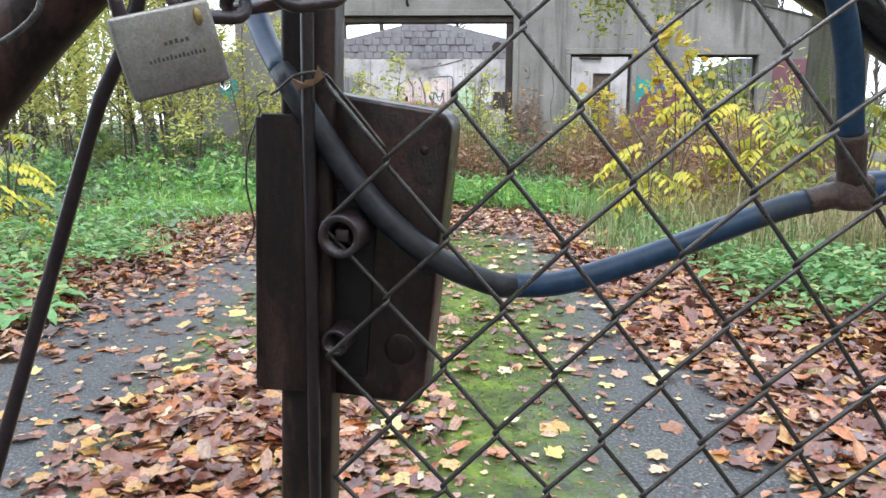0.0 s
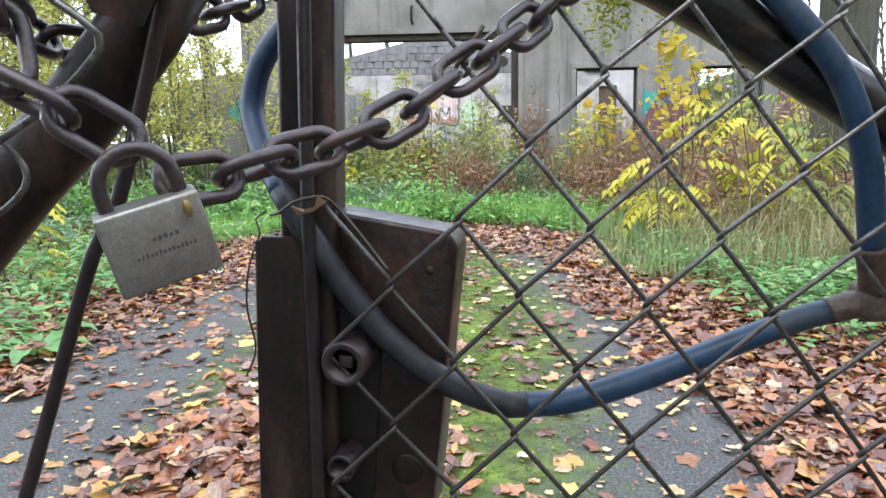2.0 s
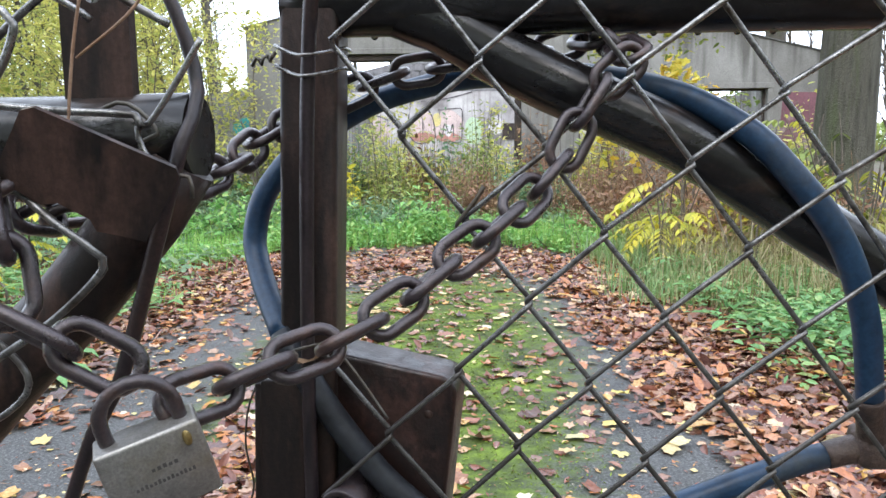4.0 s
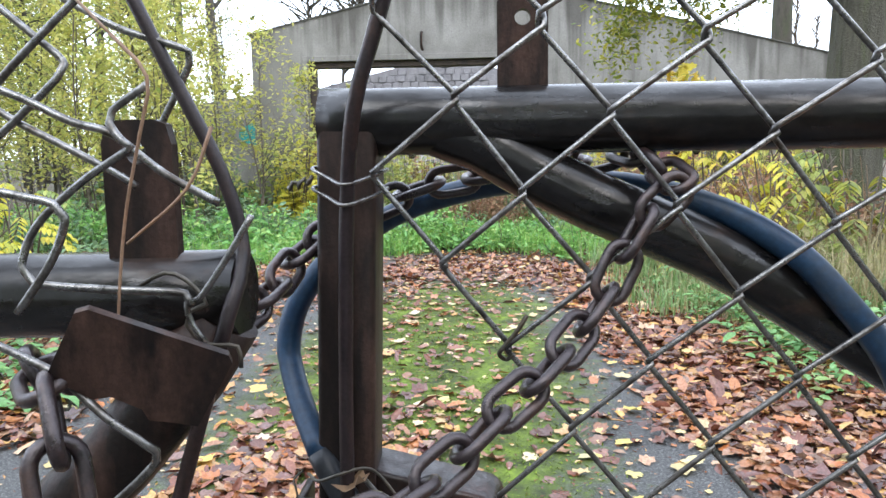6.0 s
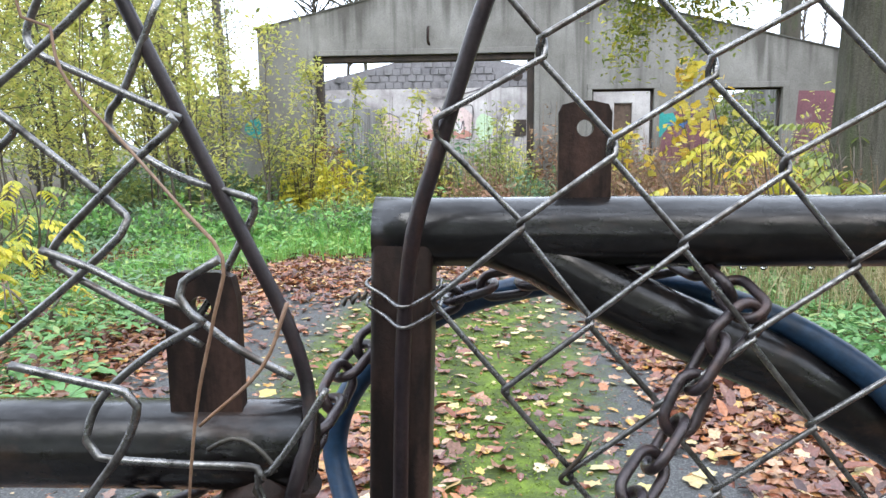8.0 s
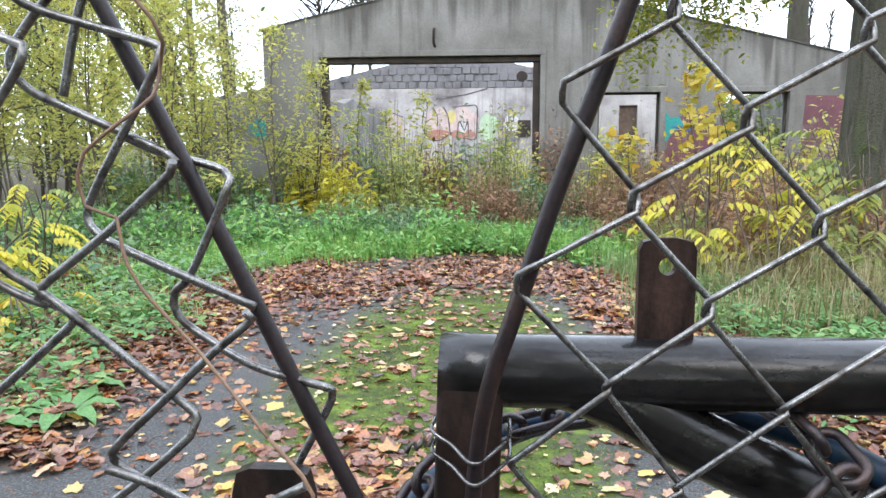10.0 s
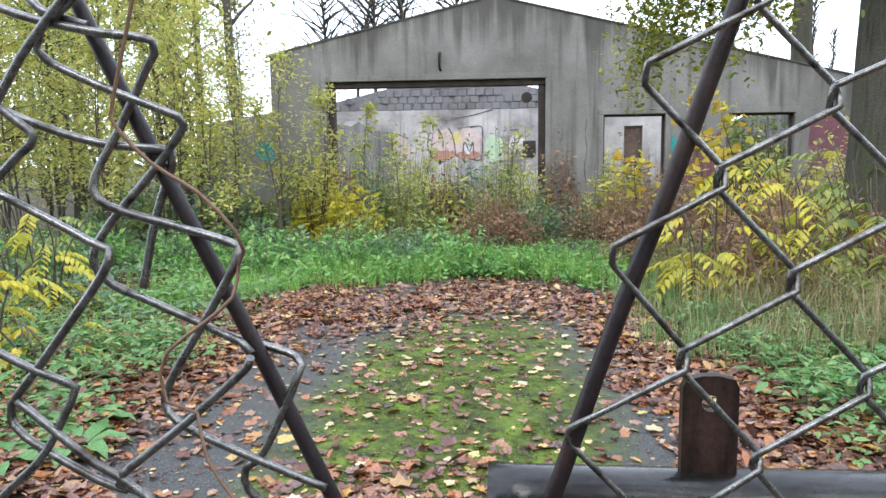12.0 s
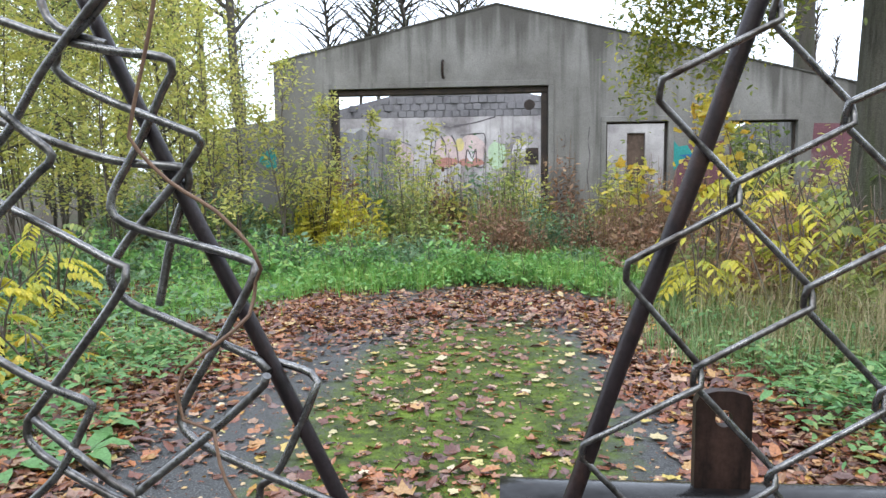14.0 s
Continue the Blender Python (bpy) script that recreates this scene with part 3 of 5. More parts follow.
    back = add("back_wall", prism([(-5.9, 0), (R, 0), (R, 2.6), (2.1, 2.9), (1.9, 3.02), (-5.9, 3.02)], B, B + 0.3), WHITE, label="flaking white plaster below grey blocks")
    # blocks of the gable, each one laid
    add("gable_core", prism([(-5.7, 3.02), (1.85, 3.02), (1.85, 3.62), (-1.0, 4.28), (-5.6, 3.2)], B + 0.05, B + 0.26), BLOCK, label="dark mortar between the blocks")
    block = as_mesh("block", cuboid(-0.128, 0.128, -0.13, 0.13, -0.105, 0.105, 0.012, 1), BLOCK)
    for row in range(6):
        z, x = 3.13 + 0.222 * row, -5.6 - 0.13 * (row % 2)
        while x < 1.75:
            x += random.choice((0.27, 0.275, 0.28, 0.3, 0.34))
            if x > 1.75 or z + 0.1 > 4.3 - 0.235 * abs(x + 1.0) or random.random() < 0.06:
                continue
            ob = new("block", block)
            ob.parent = back
            ob.location = (x, B + 0.14 + random.uniform(-0.035, 0.03), z + random.uniform(-0.008, 0.008))
            ob.rotation_euler = (0, random.uniform(-0.02, 0.02), random.uniform(-0.03, 0.03))
    add("rubble_pipe", tube([(1.28, 22.9, 3.28), (1.36, 23.6, 3.35)], 0.15, 9, wobble=0.5), DARKWOOD, label="black pipe end lying on the wall")
    add("wall_hatch", cuboid(1.2, 1.62, B - 0.06, B + 0.02, 1.45, 1.97, 0.01), DARKWOOD, label="small dark hatch in the back wall")

    # painted tags, flat on the walls
    def tag(points, y, mat, label):
        bm = bmesh.new()
        bm.faces.new([bm.verts.new((x, y, z)) for x, z in points])
        me = as_mesh("graffiti", bm, mat)
        ob = new("graffiti", me)
        ob.parent, ob.matrix_parent_inverse = ruin, inv
        tagged(ob, label)

    def blot(cx, cz, rx, rz, k, n=22):
        return [(cx + rx * math.cos(a) * (1 + 0.22 * noise.noise((k + math.cos(a) * 2, math.sin(a) * 2, k))), cz + rz * math.sin(a) * (1 + 0.22 * noise.noise((k, math.cos(a) * 2, math.sin(a) * 2)))) for a in (2 * math.pi * i / n for i in range(n))]

    def stroke(points, w, y, label="black painted outline"):
        pts = glide([Vector((x, 0, z)) for x, z in points], 0.06)
        bm, prev = bmesh.new(), None
        for i, p in enumerate(pts):
            d = (pts[min(i + 1, len(pts) - 1)] - pts[max(i - 1, 0)]).normalized()
            q = Vector((d.z, 0, -d.x)) * w * (0.7 + 0.5 * noise.noise((i * 0.4, points[0][0], 3.0)))
            row = [bm.verts.new((p.x + q.x * s, y, p.z + q.z * s)) for s in (-1, 1)]
            if prev:
                bm.faces.new((prev[0], prev[1], row[1], row[0]))
            prev = row
        ob = new("graffiti", as_mesh("graffiti", bm, PAINTS["black"]))
        ob.parent, ob.matrix_parent_inverse = ruin, inv
        tagged(ob, label)

    tag(blot(-1.42, 1.87, 0.48, 0.52, 2.1), B - 0.004, PAINTS["pink"], "faded pink painted letter")
    tag(blot(-0.6, 1.9, 0.48, 0.52, 5.3), B - 0.006, PAINTS["pink"], "faded pink painted letter")
    tag(blot(-1.42, 1.52, 0.42, 0.16, 3.7), B - 0.009, PAINTS["red"], "red base of the painted letter")
    tag(blot(-0.6, 1.52, 0.42, 0.15, 6.2), B - 0.011, PAINTS["red"], "red base of the painted letter")
    tag(blot(-0.98, 2.1, 0.14, 0.22, 1.2), B - 0.013, PAINTS["yellow"], "pale yellow spray paint")
    tag(blot(-0.6, 1.75, 0.13, 0.2, 9.2), B - 0.013, PAINTS["pale"], "pale spray paint")
    tag(blot(-3.1, 1.75, 0.55, 0.42, 4.4), B - 0.004, PAINTS["pink"], "faded pink spray paint")
    tag(blot(0.25, 1.75, 0.3, 0.45, 7.5), B - 0.004, PAINTS["green"], "pale green spray paint")
    tag(blot(1.0, 1.9, 0.25, 0.3, 1.9), B - 0.004, PAINTS["pale"], "pale spray paint")
    for pts in (((-1.9, 2.3), (-1.95, 1.8), (-1.75, 1.4), (-1.4, 1.33), (-1.1, 1.5)), ((-1.6, 2.4), (-1.45, 2.1), (-1.45, 1.8)), ((-1.25, 2.42), (-1.1, 2.1), (-1.02, 1.5)), ((-0.95, 2.42), (-0.4, 2.46), (-0.15, 2.42), (-0.14, 1.9), (-0.2, 1.38), (-0.6, 1.4)),
                ((-0.8, 1.5), (-0.72, 1.95), (-0.56, 1.65), (-0.45, 1.95), (-0.42, 1.5)), ((-3.7, 2.3), (-3.5, 1.9), (-3.3, 1.5)), ((-3.6, 2.32), (-3.0, 2.25), (-2.6, 2.1)), ((0.75, 2.3), (1.02, 2.32), (1.05, 1.95), (0.8, 1.9)), ((-1.5, 2.7), (-0.6, 2.8), (0.2, 3.0))):
        stroke(pts, 0.025, B - 0.016)
    for pts in (((1.87, 1.98), (1.85, 1.72), (1.88, 1.5), (1.84, 1.2), (1.86, 0.95)), ((1.46, 1.9), (1.48, 1.78), (1.45, 1.6))):
        stroke(pts, 0.009, FY - 0.004, "dark crack in the render")
    tag([(3.14, 1.62), (3.22, 1.74), (3.3, 1.64), (3.44, 1.66), (3.52, 1.52), (3.36, 1.42), (3.24, 1.26), (3.13, 1.42)], FY - 0.006, PAINTS["teal"], "teal spray paint")
    tag([(3.3, 1.5), (3.6, 1.4), (3.75, 1.62), (3.55, 1.52)], FY - 0.01, PAINTS["blue"], "dark blue painted stroke")
    tag([(3.2, 0.9), (4.1, 0.85), (4.14, 1.6), (4.02, 1.74), (3.8, 1.68), (3.6, 1.76), (3.35, 1.6)], FY - 0.003, PAINTS["maroon"], "maroon painted patch")
    tag([(5.35, 1.0), (6.8, 1.0), (6.8, 1.95), (5.4, 1.98)], FY - 0.004, PAINTS["maroon"], "maroon painted patch")
    tag(blot(-4.1, 1.55, 0.3, 0.22, 8.8), 13.996, PAINTS["teal"], "teal and blue spray paint")
    add("annex_wall", prism([(-5.6, 0), (-3.4, 0), (-3.4, 2.4), (-4.3, 2.3), (-5.6, 2.1)], 14.0, 14.3), PLASTER)


build_ruin()


# ---- the gate leaf with rail, brace and lock case ----
def mesh_y(z):
    t = min(1, max(0, (z - 0.98) / 0.17))
    return -0.003 - 0.016 * t * t * (3 - 2 * t)


def lattice(a, b):
    """Knot of the wire netting: a steps to the side, b steps down; the cloth is stretched and sags."""
    q = min(max(b, -3.0), 5.5)
    x = 0.5394 + 0.0769 * a - 0.0093 * q - 0.0002 * a * q + 0.0011 * q * q + 0.0009 * a * a - 0.0002 * a * q * q - 0.0005 * a * a * q
    z = 1.1586 - 0.0091 * a - 0.0850 * q + 0.0008 * a * q - 0.0010 * q * q - 0.0003 * a * a + 0.0002 * q ** 3 + 0.0002 * a * a * q
    x -= 0.006 * (b - q) + (0.007 if a < 0 and -1 < b < 0 else 0.0)
    z -= 0.075 * (b - q)
    x += 0.0015 * noise.noise((a * 1.7, b * 1.3, 0.5))
    z += 0.0015 * noise.noise((a * 1.3, b * 1.9, 7.5))
    return x, z


TORN = {(0, 0.0, 2.0), (-1, -0.5, 1.5), (-1, 0.0, 2.0)}


def net_wire(k):
    """One zigzag wire between two columns of knots, hooked into its neighbours; torn wires come in pieces."""
    runs, run = [], []
    for j in range(-7, 27):
        right = j % 2
        a, b = (k + right) / 2, j / 2 + (0.5 if k % 2 else 0.0)
        if (int(2 * a) + int(round(2 * b))) % 2:
            b += 0.5
        x, z = lattice(a, b)
        if (k, a, b) in TORN:
            runs.append(run)
            run = []
        elif 0.1 < z < 1.5:
            run.append((x, z, 1 if right else -1))
    pieces = []
    for run in runs + [run]:
        tips = []
        for x, z, s in run:
            y = mesh_y(z)
            h = 0.0013 + 0.003 * min(1.0, max(0.0, (z - 1.16) / 0.05))
            tip = x + s * (0.0007 + 0.12 * h)
            tips.append((Vector((tip, y + s * 0.0021, z + h)), Vector((tip, y - s * 0.0021, z - h))))
        line = []
        for i, (top, low) in enumerate(tips):
            line += [top, low]
            if i + 1 < len(tips):
                line += [low.lerp(tips[i + 1][0], t) for t in (0.07, 0.25, 0.5, 0.75, 0.93)]
        pieces.append(line)
    return [p for p in pieces if len(p) > 4]


def build_gate():
    gate = thing("gate_leaf", "rusty pipe-framed gate leaf with chain-link netting and lock case", "gate", at=(0.47, 0.03, 0))
    inv = Matrix.Translation((-0.47, -0.03, 0))

    def add(name, bm, mat, parent=gate, label=""):
        ob = part(name, bm, mat, parent, label)
        if parent is gate:
            ob.matrix_parent_inverse = inv
        return ob

    # upright: a square tube, its corners rounded, leaning a little
    lean = Matrix(((1, 0, 0.032, 0.0), (0, 1, 0, 0), (0, 0, 1, 0), (0, 0, 0, 1)))
    bm = bmesh.new()
    cuboid(-0.0170, 0.0170, -0.0183, 0.0183, 0, 1.153, 0.004, 3, m=Matrix.Translation((0.44, 0.032, 0)) @ lean, bm=bm)
    add("upright", smooth(bm), RUST)
    add("top_rail", tube([(0.4602, 0.032, 1.15)] + [(0.4835 + 0.06 * k, 0.032, 1.1492 - 0.00004 * k) for k in range(27)], 0.0194, 24, wobble=0.012), PIPE, label="wet black top pipe")
    brace = [(0.5, 0.0322, 1.1495), (0.525, 0.0324, 1.1465), (0.552, 0.032, 1.1365), (0.584, 0.031, 1.118), (0.616, 0.031, 1.102), (0.648, 0.032, 1.088), (0.68, 0.033, 1.074), (0.711, 0.034, 1.0565), (0.75, 0.036, 1.032), (0.785, 0.036, 1.0095), (0.816, 0.036, 0.9895), (1.0, 0.036, 0.872), (1.5, 0.036, 0.56)]
    add("brace", tube(glide(brace, 0.02), (0.0172, 0.0195), 18, wobble=0.015), PIPE, label="bent pipe brace")
    for x in (0.512, 0.585, 0.662, 0.673, 0.698, 0.72, 0.74, 0.81, 0.87):
        drop = bmesh.new()
        bmesh.ops.create_uvsphere(drop, u_segments=8, v_segments=6, radius=0.0024, matrix=Matrix.LocRotScale((x, 0.03, 1.1305), None, (1, 1, 1.2)))
        add("water_drop", smooth(drop), GLASSM, label="clear rain drop hanging")
    # hinge lug with a bolt hole
    add("lug", lug(0.0285, 0.072), RUST, label="rusty drilled lug on the rail").location = (0.5755, 0.032, 1.148)
    # lock case
    case = add("lock_case", lock_case(), WETSTEEL, label="rounded dark steel lock case")
    case.matrix_parent_inverse = inv
    turn = Matrix.Translation((0.5098, 0.038, 0.8395)) @ Euler((radians(2), radians(5.2), radians(-9))).to_matrix().to_4x4()
    case.matrix_basis = turn
    for x, z, r, d, lab in ((-0.011, 0.016, 0.0135, 0.032, "hollow keyed cylinder"), (-0.013, -0.055, 0.009, 0.024, "small handle sleeve")):
        c = add("lock_cylinder", sleeve(r, d), CHAINM, case, lab)
        c.location = (x, -0.017, z)
        if r > 0.01:
            part("key_core", smooth(cuboid(-0.0045, 0.0045, -d * 0.85, 0, -0.004, 0.004, 0.001)), CHAINM, c)
    cover = smooth(cuboid(-0.021, 0.021, -0.0185, -0.0145, -0.085, 0.04, 0.0018))
    add("cover_plate", cover, DULLSTEEL, case, "dull grey riveted cover plate").location = (-0.018, 0, 0)
    for x, z in ((0.024, -0.062), (-0.03, 0.062), (0.03, 0.07)):
        head = bmesh.new()
        bmesh.ops.create_uvsphere(head, u_segments=14, v_segments=8, radius=1.0, matrix=Matrix.LocRotScale((x, -0.0155, z), None, (0.011, 0.002, 0.011) if z < 0 else (0.003, 0.0018, 0.003)))
        add("rivet", smooth(head), RUST, case)
    flange = bmesh.new()
    cuboid(-0.017, 0.017, -0.0035, 0.0035, -0.09, 0.088, 0.0015, 2, bm=flange)
    cuboid(-0.0205, -0.0155, -0.0035, 0.034, -0.088, 0.086, 0.0015, 2, bm=flange)
    add("flange", smooth(flange), RUST, label="angle iron keep on the upright").matrix_basis = Matrix.Translation((0.4565, 0.0105, 0.84)) @ Euler((0, radians(2), 0)).to_matrix().to_4x4()
    # tension bar
    bar = [(0.4735, 0.001, 0.86), (0.4735, 0.001, 0.93), (0.475, 0.001, 1.01), (0.479, -0.002, 1.10), (0.486, -0.012, 1.153), (0.496, -0.014, 1.185), (0.518, -0.014, 1.252), (0.542, -0.013, 1.317), (0.562, -0.012, 1.375), (0.585, -0.01, 1.44), (0.6, -0.008, 1.48)]
    add("tension_bar", tube([(0.468, 0.004, 0.5)] + glide(bar, 0.012), 0.0042, 10, wobble=0.04), BARM, label="bent rusty tension bar")
    # tie wires round upright and bar
    for z in (1.118, 1.107):
        pts = [(0.458, 0.03, z + 0.006), (0.4575, 0.012, z + 0.005), (0.468, 0.006, z), (0.479, -0.008, z - 0.003), (0.49, 0.002, z), (0.4965, 0.013, z + 0.003), (0.497, 0.032, z + 0.004)]
        add("tie_wire", tube(glide(pts, 0.003), 0.0011, 6), WIREM)
    twist = [(0.4575 - 0.0016 * k, 0.012 - 0.0022 * math.sin(k * 1.9), 1.117 - 0.0004 * k + 0.0022 * math.cos(k * 1.9)) for k in range(10)]
    add("tie_wire", tube(twist, 0.0012, 6), WIRED)
    pts = [(0.446, 0.02, 0.94), (0.456, 0.004, 0.943), (0.468, -0.004, 0.95), (0.482, 0.002, 0.952), (0.49, 0.015, 0.942), (0.505, 0.01, 0.925), (0.52, 0.0, 0.908)]
    add("tie_wire", tube(glide(pts, 0.004), 0.001, 6), WIRED)
    pts = [(0.443, 0.02, 0.942), (0.438, 0.015, 0.938), (0.441, 0.012, 0.93), (0.433, 0.013, 0.909), (0.43, 0.014, 0.884), (0.434, 0.014, 0.858), (0.427, 0.015, 0.84)]
    add("tie_wire", tube(glide(pts, 0.004), 0.0007, 5), WIRED, label="loose thin black wire")
    pts = [(0.576, -0.008, 1.044), (0.571, -0.009, 1.036), (0.564, -0.008, 1.027), (0.561, -0.006, 1.022), (0.565, -0.003, 1.018), (0.569, -0.006, 1.022)]
    add("tie_wire", tube(glide(pts, 0.002), 0.0013, 6), WIRED)
    # netting, wire by wire
    for k in range(-1, 22):
        for line in net_wire(k):
            add("netting_wire", tube(glide(line, 0.0035), 0.00158, 8), WIREM)
    return gate


def lug(width, height):
    """A flat bar with a rounded top and a round hole through it, standing on its foot."""
    bm = bmesh.new()
    w, t, r, hz, n = width / 2, 0.0032, 0.0045, height - 0.0145, 24
    outer = []
    for k in range(n):
        a = math.pi / 2 - 2 * math.pi * k / n
        dx, dz = math.cos(a), math.sin(a)
        s = min(w / max(abs(dx), 1e-6), (0.0145 if dz > 0 else hz) / max(abs(dz), 1e-6))
        x, z = dx * s, hz + dz * s
        if z > height - 0.006 and abs(x) > w - 0.006:
            x, z = math.copysign(w - 0.002, x), height - 0.002
        outer.append((x, z))
    for corner in ((-w, 0.0), (w, 0.0)):
        i = min(range(n), key=lambda q: math.dist(outer[q], corner))
        outer[i] = corner
    inner = [(r * math.cos(math.pi / 2 - 2 * math.pi * k / n), hz + r * math.sin(math.pi / 2 - 2 * math.pi * k / n)) for k in range(n)]
    rows = [[bm.verts.new((x, y, z)) for x, z in ring] for ring, y in ((outer, -t), (inner, -t), (inner, t), (outer, t))]
    for a, b in zip(rows, rows[1:] + rows[:1]):
        for k in range(n):
            bm.faces.new((a[k], a[(k + 1) % n], b[(k + 1) % n], b[k]))
    bmesh.ops.recalc_face_normals(bm, faces=bm.faces)
    return bm


def lock_case():
    """A flat case with rounded corners and a folded rim."""
    bm = bmesh.new()
    outline = []
    for cx, cz, a0 in ((0.034, 0.083, 0), (-0.034, 0.088, 90), (-0.034, -0.09, 180), (0.03, -0.088, 270)):
        for k in range(6):
            a = math.radians(a0 + 90 * k / 5)
            outline.append((cx + 0.012 * math.cos(a), cz + 0.012 * math.sin(a)))
    prism(outline, -0.016, 0.018, bm)
    bmesh.ops.bevel(bm, geom=[e for e in bm.edges if abs(e.verts[0].co.y - e.verts[1].co.y) < 1e-6], offset=0.003, segments=3, affect="EDGES", profile=0.5)
    return smooth(bm)


def sleeve(r, depth):
    """A hollow stub standing out of a plate."""
    bm = bmesh.new()
    n = 18
    rings = [(r, 0), (r, -depth), (r * 0.93, -depth - r * 0.06), (r * 0.68, -depth), (r * 0.66, -depth * 0.3)]
    rows = [[bm.verts.new((q * math.cos(2 * math.pi * k / n), y, q * math.sin(2 * math.pi * k / n))) for k in range(n)] for q, y in rings]
    for a, b in zip(rows, rows[1:]):
        for k in range(n):
            bm.faces.new((a[k], a[(k + 1) % n], b[(k + 1) % n], b[k])).smooth = True
    bm.faces.new(rows[-1])
    bmesh.ops.recalc_face_normals(bm, faces=bm.faces)
    return bm


def glass():
    m = bpy.data.materials.new("clear_water")
    m.use_nodes = True
    b = m.node_tree.nodes["Principled BSDF"]
    b.inputs["Transmission Weight"].default_value, b.inputs["Roughness"].default_value, b.inputs["IOR"].default_value = 1.0, 0.0, 1.33
    return m


GLASSM = glass()
build_gate()


# ---- the other leaf: it stands open a hand's width, nearer ----
def build_other_leaf():
    leaf = thing("bent_gate_leaf", "sagging rusty gate leaf with torn netting and loose bar", "gate", at=(0.3, -0.08, 0))
    inv = Matrix.Translation((-0.3, 0.08, 0))

    def add(name, bm, mat, label=""):
        ob = part(name, bm, mat, leaf, label)
        ob.matrix_parent_inverse = inv
        return ob

    add("top_rail", tube([(0.447 - 0.05 * k, -0.078, 1.0705 - 0.0005 * k) for k in range(30)], 0.0195, 20, wobble=0.015), PIPE, "wet black top pipe")
    add("brace", tube(glide([(0.436, -0.078, 1.06), (0.42, -0.08, 1.035), (0.385, -0.082, 0.994), (0.358, -0.083, 0.968), (0.321, -0.084, 0.928), (0.178, -0.085, 0.75), (-0.112, -0.085, 0.37), (-0.38, -0.085, 0.02)], 0.03), 0.0182, 18, wobble=0.015), RUST, "bent pipe brace")
    add("hinge_post", tube([(-1.0, -0.08, 0), (-1.0, -0.08, 1.09)], 0.024, 16), PIPE)
    ob = add("lug", lug(0.031, 0.062), RUST, "rusty drilled lug on the rail")
    ob.location = (0.4055, -0.083, 1.085)
    plate = prism([(-0.0285, -0.013), (-0.011, -0.0165), (-0.006, -0.0135), (0.006, -0.015), (0.01, -0.0185), (0.02, -0.0165), (0.0275, -0.0155), (0.0285, 0.014), (0.026, 0.0165), (-0.025, 0.0165), (-0.0285, 0.0135)], -0.002, 0.002)
    along = Vector((0.045, 0.022, -0.024)).normalized()
    up = Vector((0.019, 0.0, 0.0262))
    up = (up - along * up.dot(along)).normalized()
    turn = Matrix((along, up.cross(along), up)).transposed().to_4x4()
    add("strike_plate", plate, RUST, "bent rusty strike plate").matrix_basis = Matrix.Translation((0.429, -0.141, 1.0545)) @ turn
    add("plate_arm", smooth(cuboid(0.425, 0.441, -0.136, -0.082, 1.046, 1.052, 0.0015)), RUST, "bent rusty arm of the strike plate")
    bar = [(0.29, -0.08, 1.445), (0.311, -0.08, 1.397), (0.343, -0.08, 1.329), (0.378, -0.08, 1.257), (0.42, -0.08, 1.167), (0.44, -0.081, 1.125), (0.449, -0.083, 1.09), (0.447, -0.1, 1.065), (0.43, -0.098, 1.014), (0.411, -0.095, 0.96), (0.395, -0.092, 0.934), (0.363, -0.086, 0.857), (0.326, -0.085, 0.759), (0.2, -0.085, 0.42), (0.09, -0.085, 0.1)]
    add("tension_bar", tube(glide(bar, 0.012), (0.0028, 0.0046), 10, wobble=0.05), BARM, "bent loose tension bar")

    def wire(points, y, r=0.00162, mat=WIREM, dy=0.0):
        n = len(points)
        line = [(x, y + dy * math.sin(i * 1.4), z) for i, (x, z) in enumerate(points)]
        add("netting_wire", tube(glide(line, 0.004), r, 8), mat)

    wire([(0.24, 1.404), (0.282, 1.39), (0.299, 1.384), (0.324, 1.378), (0.346, 1.374), (0.341, 1.364), (0.33, 1.344), (0.321, 1.327), (0.322, 1.319), (0.331, 1.314), (0.351, 1.308), (0.373, 1.301), (0.372, 1.295), (0.362, 1.278), (0.345, 1.252), (0.341, 1.242), (0.347, 1.235), (0.364, 1.227), (0.385, 1.217), (0.402, 1.209)], -0.087, dy=0.002)
    wire([(0.402, 1.21), (0.404, 1.207), (0.39, 1.195), (0.37, 1.176), (0.354, 1.161), (0.35, 1.154), (0.357, 1.148), (0.379, 1.137), (0.402, 1.125), (0.41, 1.119)], -0.097, dy=0.002)
    wire([(0.334, 1.41), (0.317, 1.39), (0.303, 1.379), (0.3, 1.373), (0.304, 1.369), (0.323, 1.36), (0.353, 1.348), (0.354, 1.345), (0.343, 1.331), (0.323, 1.308), (0.318, 1.296), (0.324, 1.287), (0.34, 1.279), (0.372, 1.2645), (0.3765, 1.261)], -0.0855, dy=-0.002)
    wire([(0.25, 1.362), (0.279, 1.353), (0.3, 1.345), (0.322, 1.339), (0.348, 1.336), (0.347, 1.331), (0.339, 1.31), (0.334, 1.285)], -0.082, dy=0.002)
    wire([(0.298, 1.42), (0.294, 1.405), (0.296, 1.395), (0.303, 1.387), (0.32, 1.381)], -0.083, dy=0.002)
    wire([(0.327, 1.402), (0.312, 1.386), (0.298, 1.37), (0.285, 1.351), (0.272, 1.338)], -0.09)
    wire([(0.27, 1.374), (0.289, 1.357), (0.298, 1.349), (0.307, 1.341), (0.301, 1.335), (0.287, 1.322), (0.27, 1.307)], -0.1)
